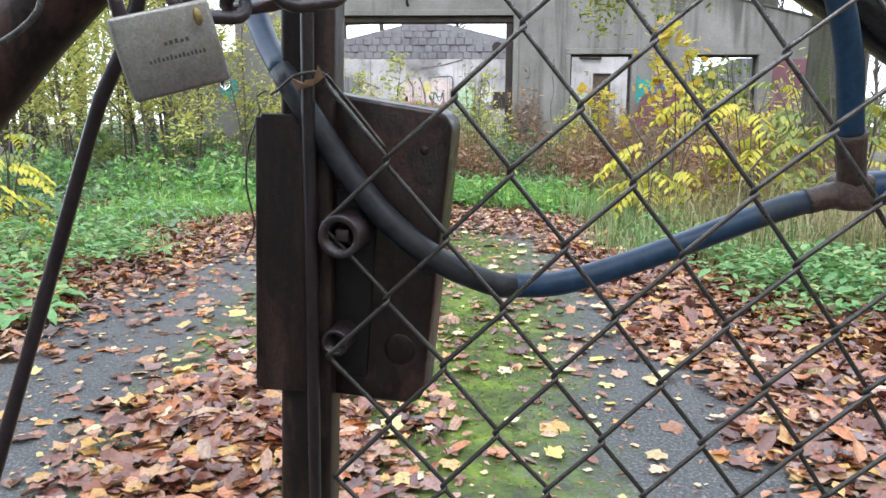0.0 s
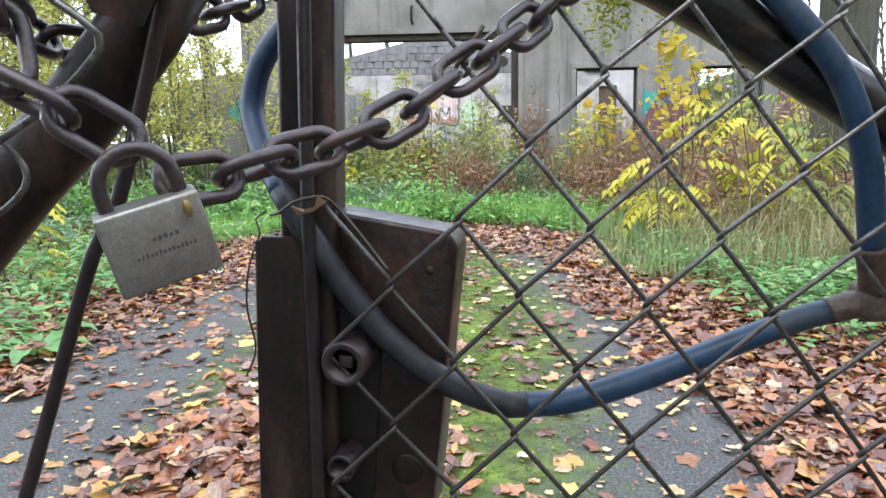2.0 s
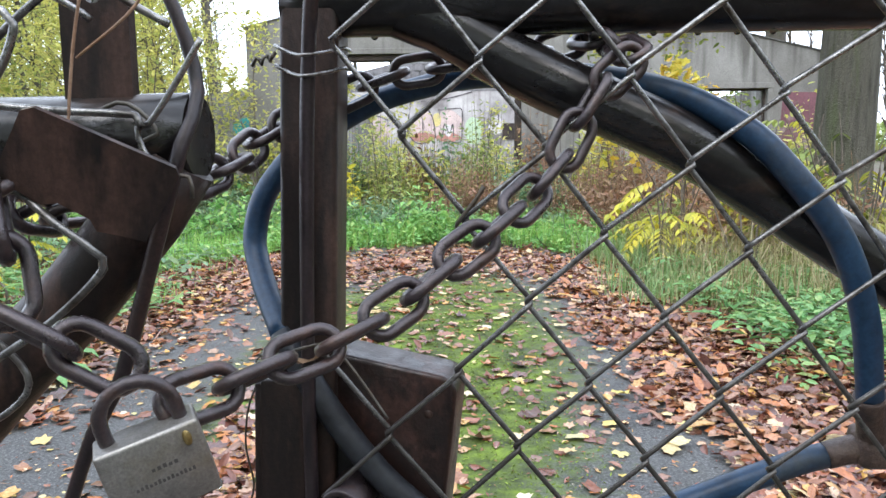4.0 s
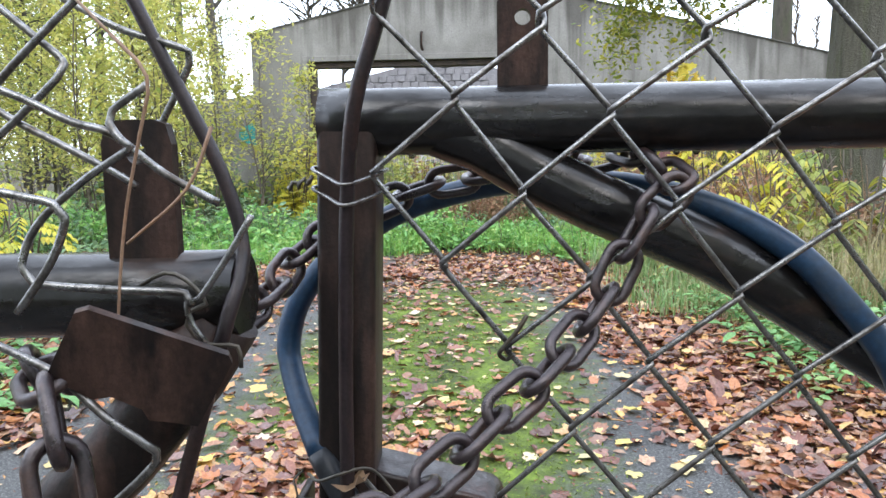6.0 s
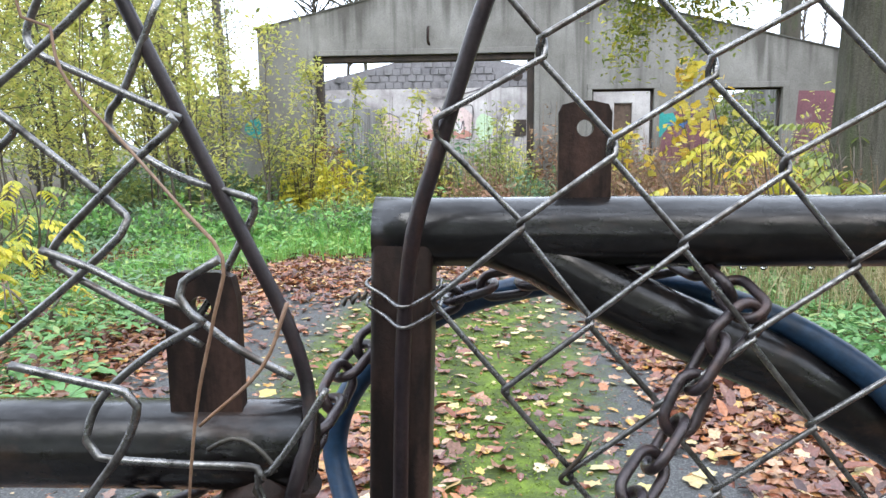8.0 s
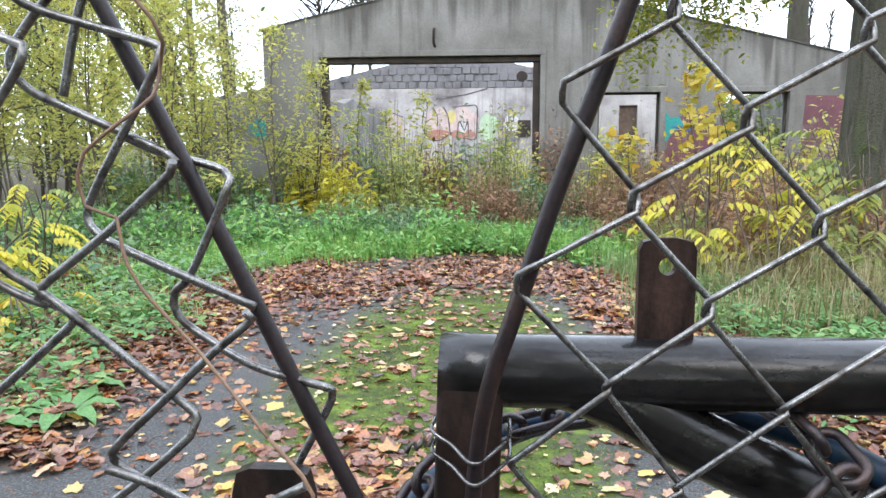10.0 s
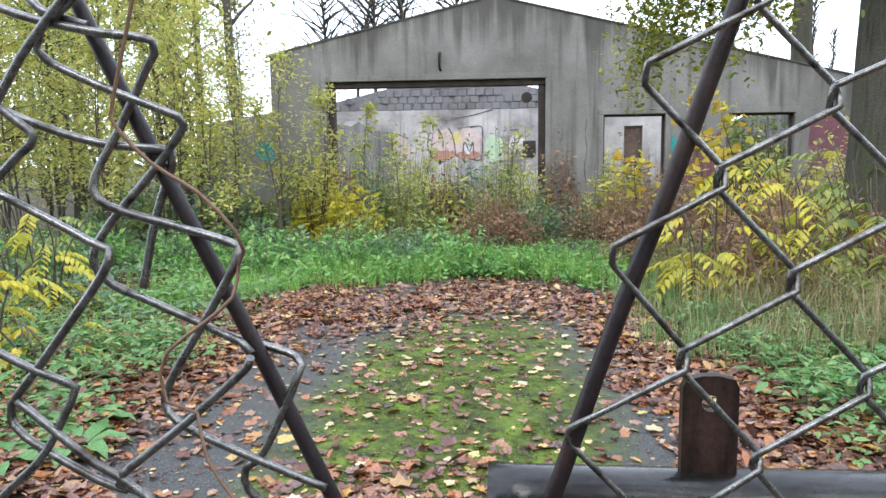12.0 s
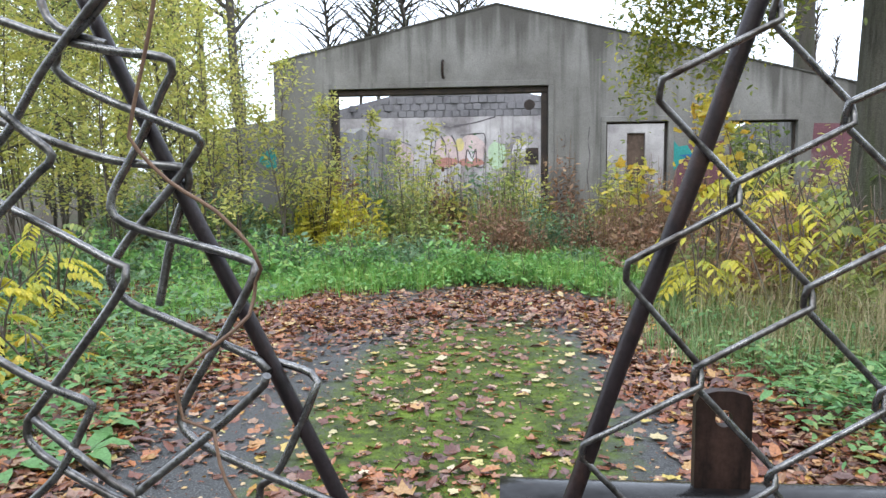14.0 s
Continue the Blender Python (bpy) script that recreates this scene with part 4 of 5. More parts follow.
    wire([(0.25, 1.34), (0.284, 1.323), (0.321, 1.304), (0.329, 1.297), (0.305, 1.265), (0.286, 1.243), (0.285, 1.238), (0.292, 1.231), (0.319, 1.216), (0.33, 1.211)], -0.095, dy=0.002)
    wire([(0.24, 1.292), (0.279, 1.268), (0.296, 1.258), (0.312, 1.25), (0.31, 1.245), (0.3, 1.226), (0.288, 1.214), (0.26, 1.19)], -0.096, dy=-0.002)
    wire([(0.353, 1.271), (0.365, 1.265), (0.39, 1.258), (0.391, 1.25), (0.377, 1.221), (0.368, 1.212), (0.369, 1.203), (0.382, 1.195), (0.401, 1.185), (0.428, 1.176), (0.427, 1.171), (0.411, 1.141), (0.4, 1.122), (0.405, 1.113)], -0.079, dy=0.003)
    wire([(0.3785, 1.262), (0.3765, 1.258), (0.354, 1.238), (0.329, 1.218), (0.327, 1.214), (0.338, 1.208), (0.337, 1.204), (0.317, 1.186), (0.29, 1.164)], -0.095, dy=0.002)
    wire([(0.29, 1.245), (0.32, 1.222), (0.329, 1.216), (0.37, 1.181), (0.382, 1.17), (0.38, 1.164), (0.357, 1.144), (0.322, 1.118), (0.28, 1.088)], -0.096, dy=-0.002)
    wire([(0.428, 1.158), (0.413, 1.149), (0.412, 1.144), (0.418, 1.137), (0.421, 1.135), (0.399, 1.122), (0.379, 1.105), (0.373, 1.089), (0.378, 1.083), (0.407, 1.08), (0.437, 1.078), (0.44, 1.073)], -0.12, dy=0.002)
    wire([(0.36, 1.161), (0.377, 1.154), (0.396, 1.145), (0.413, 1.14), (0.432, 1.125), (0.452, 1.113)], -0.118, dy=0.002)
    wire([(0.36, 1.124), (0.387, 1.118), (0.4, 1.115), (0.404, 1.11), (0.398, 1.095), (0.383, 1.075)], -0.14)
    wire([(0.365, 1.07), (0.389, 1.057), (0.401, 1.051), (0.418, 1.038), (0.431, 1.028), (0.433, 1.02), (0.413, 1.001), (0.39, 0.985)], -0.145, dy=0.003)
    wire([(0.464, 1.108), (0.453, 1.091), (0.441, 1.075), (0.436, 1.073), (0.438, 1.064), (0.443, 1.057)], -0.115, 0.0014)
    wire([(0.413, 1.079), (0.423, 1.084), (0.432, 1.081), (0.44, 1.071), (0.433, 1.068), (0.431, 1.062), (0.439, 1.054), (0.452, 1.053), (0.453, 1.044)], -0.105, 0.001, WIRED)
    wire([(0.37, 0.998), (0.388, 0.985), (0.395, 0.972), (0.385, 0.96), (0.36, 0.947)], -0.135, 0.0014)
    return leaf


build_other_leaf()


# ---- chain, padlock, cable ----
def build_chain():
    chain = thing("chain", "rusty steel chain wound round both gate leaves", "chain", at=(0.5, -0.05, 0.98))
    way = [(0.4465, -0.157, 0.984), (0.436, -0.16, 0.992), (0.425, -0.165, 0.999), (0.413, -0.165, 1.004), (0.408, -0.163, 1.018), (0.405, -0.158, 1.036), (0.395, -0.146, 1.05), (0.375, -0.118, 1.047), (0.37, -0.08, 1.035), (0.39, -0.045, 1.035), (0.425, -0.035, 1.048), (0.436, 0.0, 1.058),
           (0.445, 0.035, 1.074), (0.466, 0.064, 1.088), (0.49, 0.066, 1.1), (0.52, 0.064, 1.111), (0.56, 0.064, 1.117), (0.605, 0.064, 1.123), (0.635, 0.054, 1.13), (0.646, 0.025, 1.123), (0.654, -0.004, 1.112), (0.634, -0.012, 1.092), (0.616, -0.02, 1.058), (0.603, -0.032, 1.044), (0.58, -0.057, 1.025), (0.564, -0.067, 1.014), (0.543, -0.082, 0.998), (0.52, -0.1, 0.985), (0.495, -0.118, 0.978), (0.474, -0.135, 0.972), (0.4605, -0.15, 0.9705)]
    line = glide(way, 0.001)
    run = [0.0]
    for a, b in zip(line, line[1:]):
        run.append(run[-1] + (b - a).length)
    pitch = 0.0222
    count = int(run[-1] / pitch)
    pitch = run[-1] / count
    me = as_mesh("link", ring_link(pitch + 0.009, 0.0168, 0.0029), CHAINM)
    i = 0
    normal = Vector((0, -1, 0))
    for k in range(count):
        s = (k + 0.5) * pitch
        while run[i] < s:
            i += 1
        a, b = line[max(0, i - 9)], line[min(len(line) - 1, i + 9)]
        d = (b - a).normalized()
        normal = (normal - d * normal.dot(d)).normalized()
        other = d.cross(normal)
        ang = radians(35 if k % 2 else 125) + random.uniform(-0.15, 0.15)
        y = normal * math.cos(ang) + other * math.sin(ang)
        z = d.cross(y)
        ob = new("link", me)
        ob.parent = chain
        ob.matrix_parent_inverse = Matrix.Translation((-0.5, 0.05, -0.98))
        m = Matrix((d, y, z)).transposed().to_4x4()
        m.translation = line[i]
        ob.matrix_basis = m


build_chain()


def build_padlock():
    lock = thing("padlock", "worn dull-chrome padlock hanging locked on the rusty chain", "padlock")
    lock.matrix_world = Matrix.Translation((0.4565, -0.1575, 0.9497)) @ Euler((radians(6), radians(-15.5), radians(27))).to_matrix().to_4x4()
    bm = cuboid(-0.0182, 0.0182, -0.0078, 0.0078, -0.0156, 0.0152, 0.0016, 3)
    part("body", smooth(bm), BRASS, lock)
    arch = [(-0.0128, 0, 0.010), (-0.0128, 0, 0.02)] + [(-0.0128 * math.cos(math.pi * k / 10), 0, 0.0215 + 0.0128 * math.sin(math.pi * k / 10)) for k in range(11)] + [(0.0128, 0, 0.02), (0.0128, 0, 0.010)]
    part("shackle", tube(arch, 0.0027, 12), CHAINM, lock, "tarnished steel shackle")
    bm = bmesh.new()
    bmesh.ops.create_cone(bm, cap_ends=True, segments=16, radius1=0.0024, radius2=0.002, depth=0.0008, matrix=Matrix.Translation((0.0128, -0.008, 0.0095)) @ Matrix.Rotation(radians(90), 4, "X") @ Matrix.Diagonal((0.7, 1.4, 1, 1)))
    part("rivet", smooth(bm), BRASSY, lock, "worn brass rivet")
    # unreadable stamp: two short lines
    for x0, x1, z, n in ((-0.002, 0.008, 0.0025, 5), (-0.009, 0.0125, -0.0028, 14)):
        w = (x1 - x0) / n
        for k in range(n):
            part("stamp_bar", cuboid(x0 + w * k, x0 + w * (k + 0.62), -0.00795, -0.0077, z - 0.0006, z + 0.0006 + 0.0003 * (k % 3)), ETCH, lock)
    bm = bmesh.new()
    bmesh.ops.create_uvsphere(bm, u_segments=8, v_segments=6, radius=0.0022, matrix=Matrix.Translation((0.0165, 0, -0.0175)))
    part("water_drop", smooth(bm), GLASSM, lock)


build_padlock()


def build_cable():
    cable = thing("cable_lock", "thick blue sheathed cable lock looped through the gate", "cable lock", at=(0.62, 0.04, 0.82))
    inv = Matrix.Translation((-0.62, -0.04, -0.82))

    def add(name, bm, mat, label=""):
        ob = part(name, bm, mat, cable, label)
        ob.matrix_parent_inverse = inv

    low = [(0.794, 0.04, 0.8745), (0.779, 0.04, 0.8705), (0.745, 0.038, 0.8585), (0.708, 0.036, 0.844), (0.663, 0.03, 0.829), (0.626, 0.024, 0.82), (0.597, 0.018, 0.82)]
    mid = [(0.6, 0.0185, 0.82), (0.59, 0.016, 0.8205), (0.554, 0.011, 0.836), (0.519, 0.009, 0.864), (0.491, 0.0085, 0.899), (0.47, 0.0095, 0.931), (0.454, 0.018, 0.955)]
    high = [(0.456, 0.0165, 0.952), (0.438, 0.043, 0.974), (0.427, 0.06, 0.995), (0.4245, 0.066, 1.01), (0.431, 0.069, 1.035), (0.45, 0.075, 1.061), (0.475, 0.082, 1.08), (0.5, 0.084, 1.094), (0.527, 0.084, 1.103), (0.568, 0.082, 1.111), (0.62, 0.073, 1.111), (0.65, 0.063, 1.108), (0.676, 0.048, 1.101), (0.7, 0.033, 1.0905), (0.729, 0.02, 1.0705), (0.75, 0.011, 1.046), (0.768, 0.007, 1.0225), (0.7815, 0.007, 0.9975), (0.7935, 0.012, 0.9645), (0.8, 0.018, 0.937), (0.8055, 0.0235, 0.912)]
    add("sheath", tube(glide(low, 0.008), 0.008, 16, wobble=0.015), BLUE)
    add("sheath", tube(glide(mid, 0.008), 0.00803, 16, wobble=0.015), GREYH, "grimy grey lower length")
    add("sheath", tube(glide(high, 0.008), 0.0078, 16, wobble=0.03), BLUE)
    add("sleeve", tube(glide([(0.789, 0.04, 0.873), (0.803, 0.04, 0.877), (0.817, 0.04, 0.879)], 0.003), 0.0093, 14, wobble=0.25), TAPE, "brown taped ferrule")
    add("sleeve", tube(glide([(0.8045, 0.0225, 0.918), (0.809, 0.028, 0.902), (0.814, 0.035, 0.888)], 0.003), 0.0092, 14, wobble=0.12), TAPE, "brown taped ferrule")
    add("lock_body", smooth(cuboid(0.805, 0.828, 0.027, 0.052, 0.868, 0.892, 0.006, 3)), TAPE, "rusty lock knuckle")
    add("lock_barrel", tube([(0.822, 0.04, 0.881), (0.826, 0.04, 0.8815), (0.9, 0.041, 0.888), (0.903, 0.041, 0.888)], 0.0115, 16), BLUE, "blue capped lock barrel")


build_cable()


def build_stem():
    stem = thing("dry_stem", "dry reddish climbing stem twisted into torn netting", "stem", at=(0.36, -0.1, 1.3))
    inv = Matrix.Translation((-0.36, 0.1, -1.3))
    for pts in ([(0.352, -0.1, 1.42), (0.345, -0.1, 1.385), (0.337, -0.1, 1.356), (0.335, -0.1, 1.347), (0.348, -0.1, 1.332), (0.365, -0.1, 1.321), (0.377, -0.1, 1.308), (0.379, -0.098, 1.301), (0.374, -0.09, 1.295), (0.373, -0.095, 1.284), (0.363, -0.1, 1.275), (0.35, -0.1, 1.265), (0.347, -0.1, 1.257), (0.349, -0.1, 1.247), (0.36, -0.1, 1.243), (0.363, -0.103, 1.232), (0.37, -0.106, 1.22), (0.39, -0.11, 1.2), (0.418, -0.125, 1.176)],
                [(0.418, -0.125, 1.176), (0.433, -0.13, 1.16), (0.429, -0.13, 1.14), (0.422, -0.13, 1.113), (0.418, -0.13, 1.09), (0.415, -0.13, 1.066)],
                [(0.452, -0.12, 1.142), (0.443, -0.125, 1.119), (0.421, -0.13, 1.099)]):
        ob = part("stalk", tube(glide(pts, 0.006), (0.0008, 0.0006), 6), STRAW, stem)
        ob.matrix_parent_inverse = inv
    curl = maple(0.9)
    me = from_arrays("curled_leaf", *scatter(curl, np.array([[0.478, -0.004, 0.944]]), np.array([0.024]), turns(1, 1.2)), BROWN)
    tagged(new("curled_leaf", me), "curled brown leaf caught behind the tension bar", "leaf")


build_stem()


# ---- trees and shrubs ----
def twigs(base, height, spread_r, count, start=0.3, up=0.9, rise_to=1.0):
    """A stem and its limbs as lines: the stem first."""
    lean = Vector((random.uniform(-0.12, 0.12), random.uniform(-0.12, 0.12), 0)) * height
    stem = [Vector(base) + lean * (t * t) + Vector((0.02 * height * math.sin(t * 5 + base[0] * 9), 0.02 * height * math.cos(t * 4 + base[0]), height * t)) for t in (0, 0.15, 0.3, 0.45, 0.6, 0.75, 0.9, 1.0)]
    limbs = []
    for k in range(count):
        t = start + (rise_to - start) * (k + random.random()) / count
        i = min(6, int(t * 7))
        p = stem[i].lerp(stem[i + 1], t * 7 - i)
        a = random.uniform(0, 2 * math.pi)
        reach = spread_r * (1.15 - 0.75 * t) * random.uniform(0.6, 1.2)
        d = Vector((math.cos(a), math.sin(a), up * random.uniform(0.4, 1.3)))
        q = p + d * reach * 0.5 + Vector((0, 0, -0.02 * reach))
        limbs.append([p, q, p + d * reach + Vector((random.uniform(-0.1, 0.1) * reach, random.uniform(-0.1, 0.1) * reach, -0.18 * reach))])
    return stem, limbs


def plant(name, base, height, r, spread_r, limbs, leaves, size, leaf_mat, bark, label, category, group="", start=0.3, up=0.9, template=OVAL, droop=0.9, stems=1, fuzz=0.12):
    """A woody plant: tapered stem, limbs, and a crown of single leaves along the limbs."""
    top = thing(name, label, category, group, at=base)
    inv = Matrix.Translation(-Vector(base))
    wood, limb, crown = bmesh.new(), bmesh.new(), []
    for s in range(stems):
        b = base if stems == 1 else (base[0] + random.uniform(-0.12, 0.12) * spread_r, base[1] + random.uniform(-0.12, 0.12) * spread_r, base[2])
        h = height * (1 if s == 0 else random.uniform(0.6, 1.0))
        stem, arms = twigs(b, h, spread_r, limbs, start, up)
        tube(glide(stem, h / 14), (r, r * 0.22), 7, wood, wobble=0.1)
        for a in arms:
            tube(glide(a, max(0.05, (a[2] - a[0]).length / 4)), (r * 0.4, r * 0.1), 5, limb)
            n = max(1, int(leaves / (limbs * stems)))
            t = rng.uniform(0.15, 1.05, n)[:, None]
            p0, p1, p2 = (np.array(q) for q in a)
            p = (1 - t) ** 2 * p0 + 2 * t * (1 - t) * p1 + t * t * p2
            crown.append(p + rng.normal(0, fuzz * spread_r, (n, 3)) * (0.4 + t))
        crown.append(np.array(stem[-1]) + rng.normal(0, 0.1 * spread_r, (max(2, leaves // 20), 3)))
    for ob in (part("trunk", wood, bark, top), tagged(part("limb", limb, bark, top), kind="stuff"), part("crown", leaf_mesh("crown", template, np.concatenate(crown), size, leaf_mat, droop), [], top) if leaves else None):
        if ob:
            ob.matrix_parent_inverse = inv
    return top


def compound_sprays(places, length, leaflet, mat, name, parent, inv, out=None):
    """Pinnate leaves: an arching stalk each, with paired leaflets."""
    pieces = []
    for p in places:
        a = random.uniform(0, 2 * math.pi) if out is None else math.atan2(p[1] - out[1], p[0] - out[0]) + random.uniform(-0.7, 0.7)
        d = np.array([math.cos(a), math.sin(a), 0])
        side = np.array([-d[1], d[0], 0])
        n = random.randint(5, 8)
        ln = length * random.uniform(0.7, 1.25)
        lift = random.uniform(-0.1, 0.5)
        for k in range(n):
            t = (k + 0.6) / n
            c = np.array(p) + d * ln * t + np.array([0, 0, ln * (lift * t - 0.75 * t * t)])
            for s in (-1, 1):
                ax = side * s * 0.85 + d * 0.4 + np.array([0, 0, -0.65])
                ax = ax / np.linalg.norm(ax)
                up = np.array([0, 0, 1.0]) - ax * ax[2]
                up = up / np.linalg.norm(up)
                m = np.stack([ax, np.cross(up, ax), up], 1)
                pieces.append((OVAL[0] @ m.T * leaflet * (1.1 - 0.4 * abs(t - 0.45)) * random.uniform(0.8, 1.2) + c, OVAL[1]))
    ob = part(name, from_arrays(name, *merge(pieces), mat), [], parent)
    ob.matrix_parent_inverse = inv
    return ob


def sumac(base, height, spread_r, stems, sprays, mat, label, length=0.44, leaflet=0.118, group="shrubs with pinnate leaves"):
    top = thing("shrub", label, "shrub", group, at=base)
    inv = Matrix.Translation(-Vector(base))
    wood, tips = bmesh.new(), []
    for s in range(stems):
        a, q = random.uniform(0, 6.28), random.uniform(0.3, 1.0) * spread_r
        h = height * random.uniform(0.6, 1.0)
        e = Vector(base) + Vector((math.cos(a) * q, math.sin(a) * q, h))
        m = Vector(base).lerp(e, 0.5) + Vector((random.uniform(-0.1, 0.1), random.uniform(-0.1, 0.1), 0.1 * h))
        line = glide([Vector(base) + Vector((math.cos(a) * 0.06, math.sin(a) * 0.06, 0)), m, e], 0.12)
        tube(line, (0.012, 0.004), 5, wood)
        for k in range(max(1, int(sprays * 0.75) // stems)):
            tips.append(line[int(len(line) * random.uniform(0.3, 1)) - 1])
    ob = tagged(part("stem", wood, TWIG, top), kind="stuff")
    ob.matrix_parent_inverse = inv
    compound_sprays(tips, length, leaflet, mat, "foliage", top, inv, base)
    return top


def weed_mound(base, rx, ry, height, leaves, size, mat, stem_mat, label, stems=30, template=OVAL, category="bush", group="", tilt=0.9):
    """A low bush: many thin stalks and leaves filling an uneven dome."""
    top = thing("bush", label, category, group, at=base)
    inv = Matrix.Translation(-Vector(base))
    wood = bmesh.new()
    for k in range(stems):
        a, q = random.uniform(0, 6.28), math.sqrt(random.random())
        foot = Vector(base) + Vector((math.cos(a) * rx * q * 0.7, math.sin(a) * ry * q * 0.7, 0))
        h = height * (1.1 - 0.6 * q * q) * random.uniform(0.6, 1.15)
        tip = foot + Vector((math.cos(a) * 0.3 * rx * q + random.uniform(-0.15, 0.15), math.sin(a) * 0.3 * ry * q + random.uniform(-0.15, 0.15), h))
        tube([foot, foot.lerp(tip, 0.5) + Vector((random.uniform(-0.06, 0.06), random.uniform(-0.06, 0.06), 0)), tip], (0.006, 0.002), 4, wood)
    tagged(part("stem", wood, stem_mat, top), kind="stuff").matrix_parent_inverse = inv
    a, q = rng.uniform(0, 2 * np.pi, leaves), np.sqrt(rng.random(leaves))
    lump = 0.75 + 0.35 * np.sin(a * 3 + base[0] * 5) * np.cos(q * 7 + base[1])
    z = height * (1.05 - 0.7 * q * q) * lump * rng.random(leaves) ** 0.55
    p = np.stack([base[0] + rx * q * np.cos(a), base[1] + ry * q * np.sin(a), base[2] + 0.03 + z], 1)
    part("foliage", leaf_mesh("foliage", template, p, size, mat, tilt), [], top).matrix_parent_inverse = inv
    return top


# saplings in front of the building's corner and along its front
for x, y, h, n in ((-3.9, 9.6, 3.6, 720), (-3.3, 9.0, 3.3, 560), (-2.75, 9.9, 2.9, 620), (-4.6, 8.8, 3.9, 800), (-3.6, 10.6, 3.4, 700), (-2.2, 10.4, 2.3, 420), (-5.2, 9.9, 4.2, 900), (-4.2, 10.4, 3.9, 800), (-5.9, 8.9, 4.3, 1000), (-6.7, 9.6, 4.7, 1100), (-5.0, 11.3, 4.3, 1000), (-6.1, 11.2, 4.9, 1100), (-7.5, 10.6, 5.0, 1100), (-7.2, 8.6, 4.4, 1000), (-8.3, 9.8, 5.2, 1100)):
    plant("sapling", (x, y, 0), h, 0.017, 0.75, 14, int(n * 1.9), 0.07, YELLOW, TWIG, "thin yellow-leaved sapling before the grey wall", "sapling", "saplings by the building", 0.2, 1.1, stems=2)
# leafy yellow bushes in the gateway
for x, y, h, rx, n, mat, lab in ((-1.75, 10.2, 1.2, 0.5, 1300, LEMON, "bright yellow-green bush before the gateway"), (-2.35, 10.9, 1.5, 0.5, 1000, LEMON, "bright yellow-green bush before the gateway"), (-1.0, 11.0, 1.35, 0.6, 900, OLIVE, "olive green bush in the gateway"),
                                 (-0.35, 11.3, 1.35, 0.5, 700, YELLOW, "sparse yellowing bush in the gateway"), (0.35, 10.9, 1.2, 0.5, 800, OLIVE, "olive green bush in the gateway"), (0.35, 9.7, 1.0, 0.55, 1500, BROWN, "withered brown bush in the gateway"),
                                 (0.62, 9.6, 0.75, 0.5, 900, BROWN, "withered brown bush before the gateway"), (0.95, 10.2, 1.0, 0.45, 900, DEEP, "dark green bush by the jamb"), (1.5, 10.6, 0.9, 0.5, 900, DEEP, "dark green bush by the wall"),
                                 (1.75, 9.9, 0.85, 0.55, 900, BROWN, "withered brown weeds by the wall"), (2.45, 10.6, 1.25, 0.6, 1200, BROWN, "withered brown weeds by the doorway"), (3.4, 10.2, 1.4, 0.6, 1200, BROWN, "withered brown weeds by the wall"), (2.0, 11.2, 1.25, 0.35, 450, YELLOW, "sparse yellowing bush by the doorway"),
                                 (2.65, 11.0, 1.4, 0.45, 800, OLIVE, "olive green bush in the doorway"), (2.35, 11.35, 1.5, 0.4, 1000, YELLOW, "yellowing bush in the doorway"), (2.95, 11.3, 1.3, 0.4, 1100, BROWN, "withered brown bush in the doorway"), (2.6, 10.2, 1.15, 0.55, 1300, BROWN, "withered brown weeds by the doorway"), (4.2, 10.4, 1.75, 0.7, 1300, YELLOW, "yellowing green bush by the wall"), (5.2, 10.2, 1.9, 0.8, 1400, YELLOW, "yellowing green bush by the wall"), (-1.4, 9.4, 0.7, 0.6, 900, OLIVE, "low olive green bush before the building"), (-0.6, 9.9, 0.85, 0.5, 700, OLIVE, "low olive green bush before the building")):
    weed_mound((x, y, 0), rx, rx * 0.8, h, n, 0.095 if mat in (YELLOW, LEMON) else 0.05 if mat is BROWN else 0.07, mat, DEADSTEM if mat is BROWN else TWIG, lab, 90 if mat is BROWN else 30, group="bushes before the building")
for k in range(11):
    x, y = -2.9 + 0.42 * k + random.uniform(-0.1, 0.1), 11.35 + 0.25 * math.sin(k * 2.1)
    weed_mound((x, y, 0), 0.45, 0.4, random.uniform(1.25, 1.85), 1000, 0.075, (OLIVE, YELLOW, BROWN, DEEP)[k % 4], DEADSTEM if k % 4 == 2 else TWIG, ("olive green bush filling the gateway", "yellow-green bush filling the gateway", "withered brown bush filling the gateway", "dark green bush filling the gateway")[k % 4], 24, group="bushes before the building")
for k in range(12):
    x, y = -2.8 + 0.78 * k + random.uniform(-0.3, 0.3), 13.6 + 1.6 * (k % 3) + random.uniform(-0.4, 0.4)
    weed_mound((x, y, 0), 0.75, 0.7, random.uniform(1.3, 1.9), 700, 0.09, YELLOW if k % 2 else OLIVE, TWIG, "rank bush growing inside the roofless building", 20, group="bushes inside the building")
for x, y, h in ((4.4, 12.7, 2.1), (5.0, 12.9, 2.2), (4.75, 14.2, 2.4), (6.0, 13.2, 2.0)):
    weed_mound((x, y, 0), 0.65, 0.5, h * 1.12, 2200, 0.1, OLIVE, TWIG, "tall bush behind the empty window", 20, group="bushes inside the building")
for x, y, h, n in ((-2.05, 12.6, 2.3, 300), (-0.95, 12.9, 2.0, 240), (-1.5, 13.4, 1.8, 200), (0.55, 12.7, 1.75, 170)):
    plant("sapling", (x, y, 0), h, 0.014, 0.5, 12, n, 0.09, YELLOW, TWIG, "yellowing sapling inside the gateway", "sapling", "saplings by the building", 0.35, 1.0)
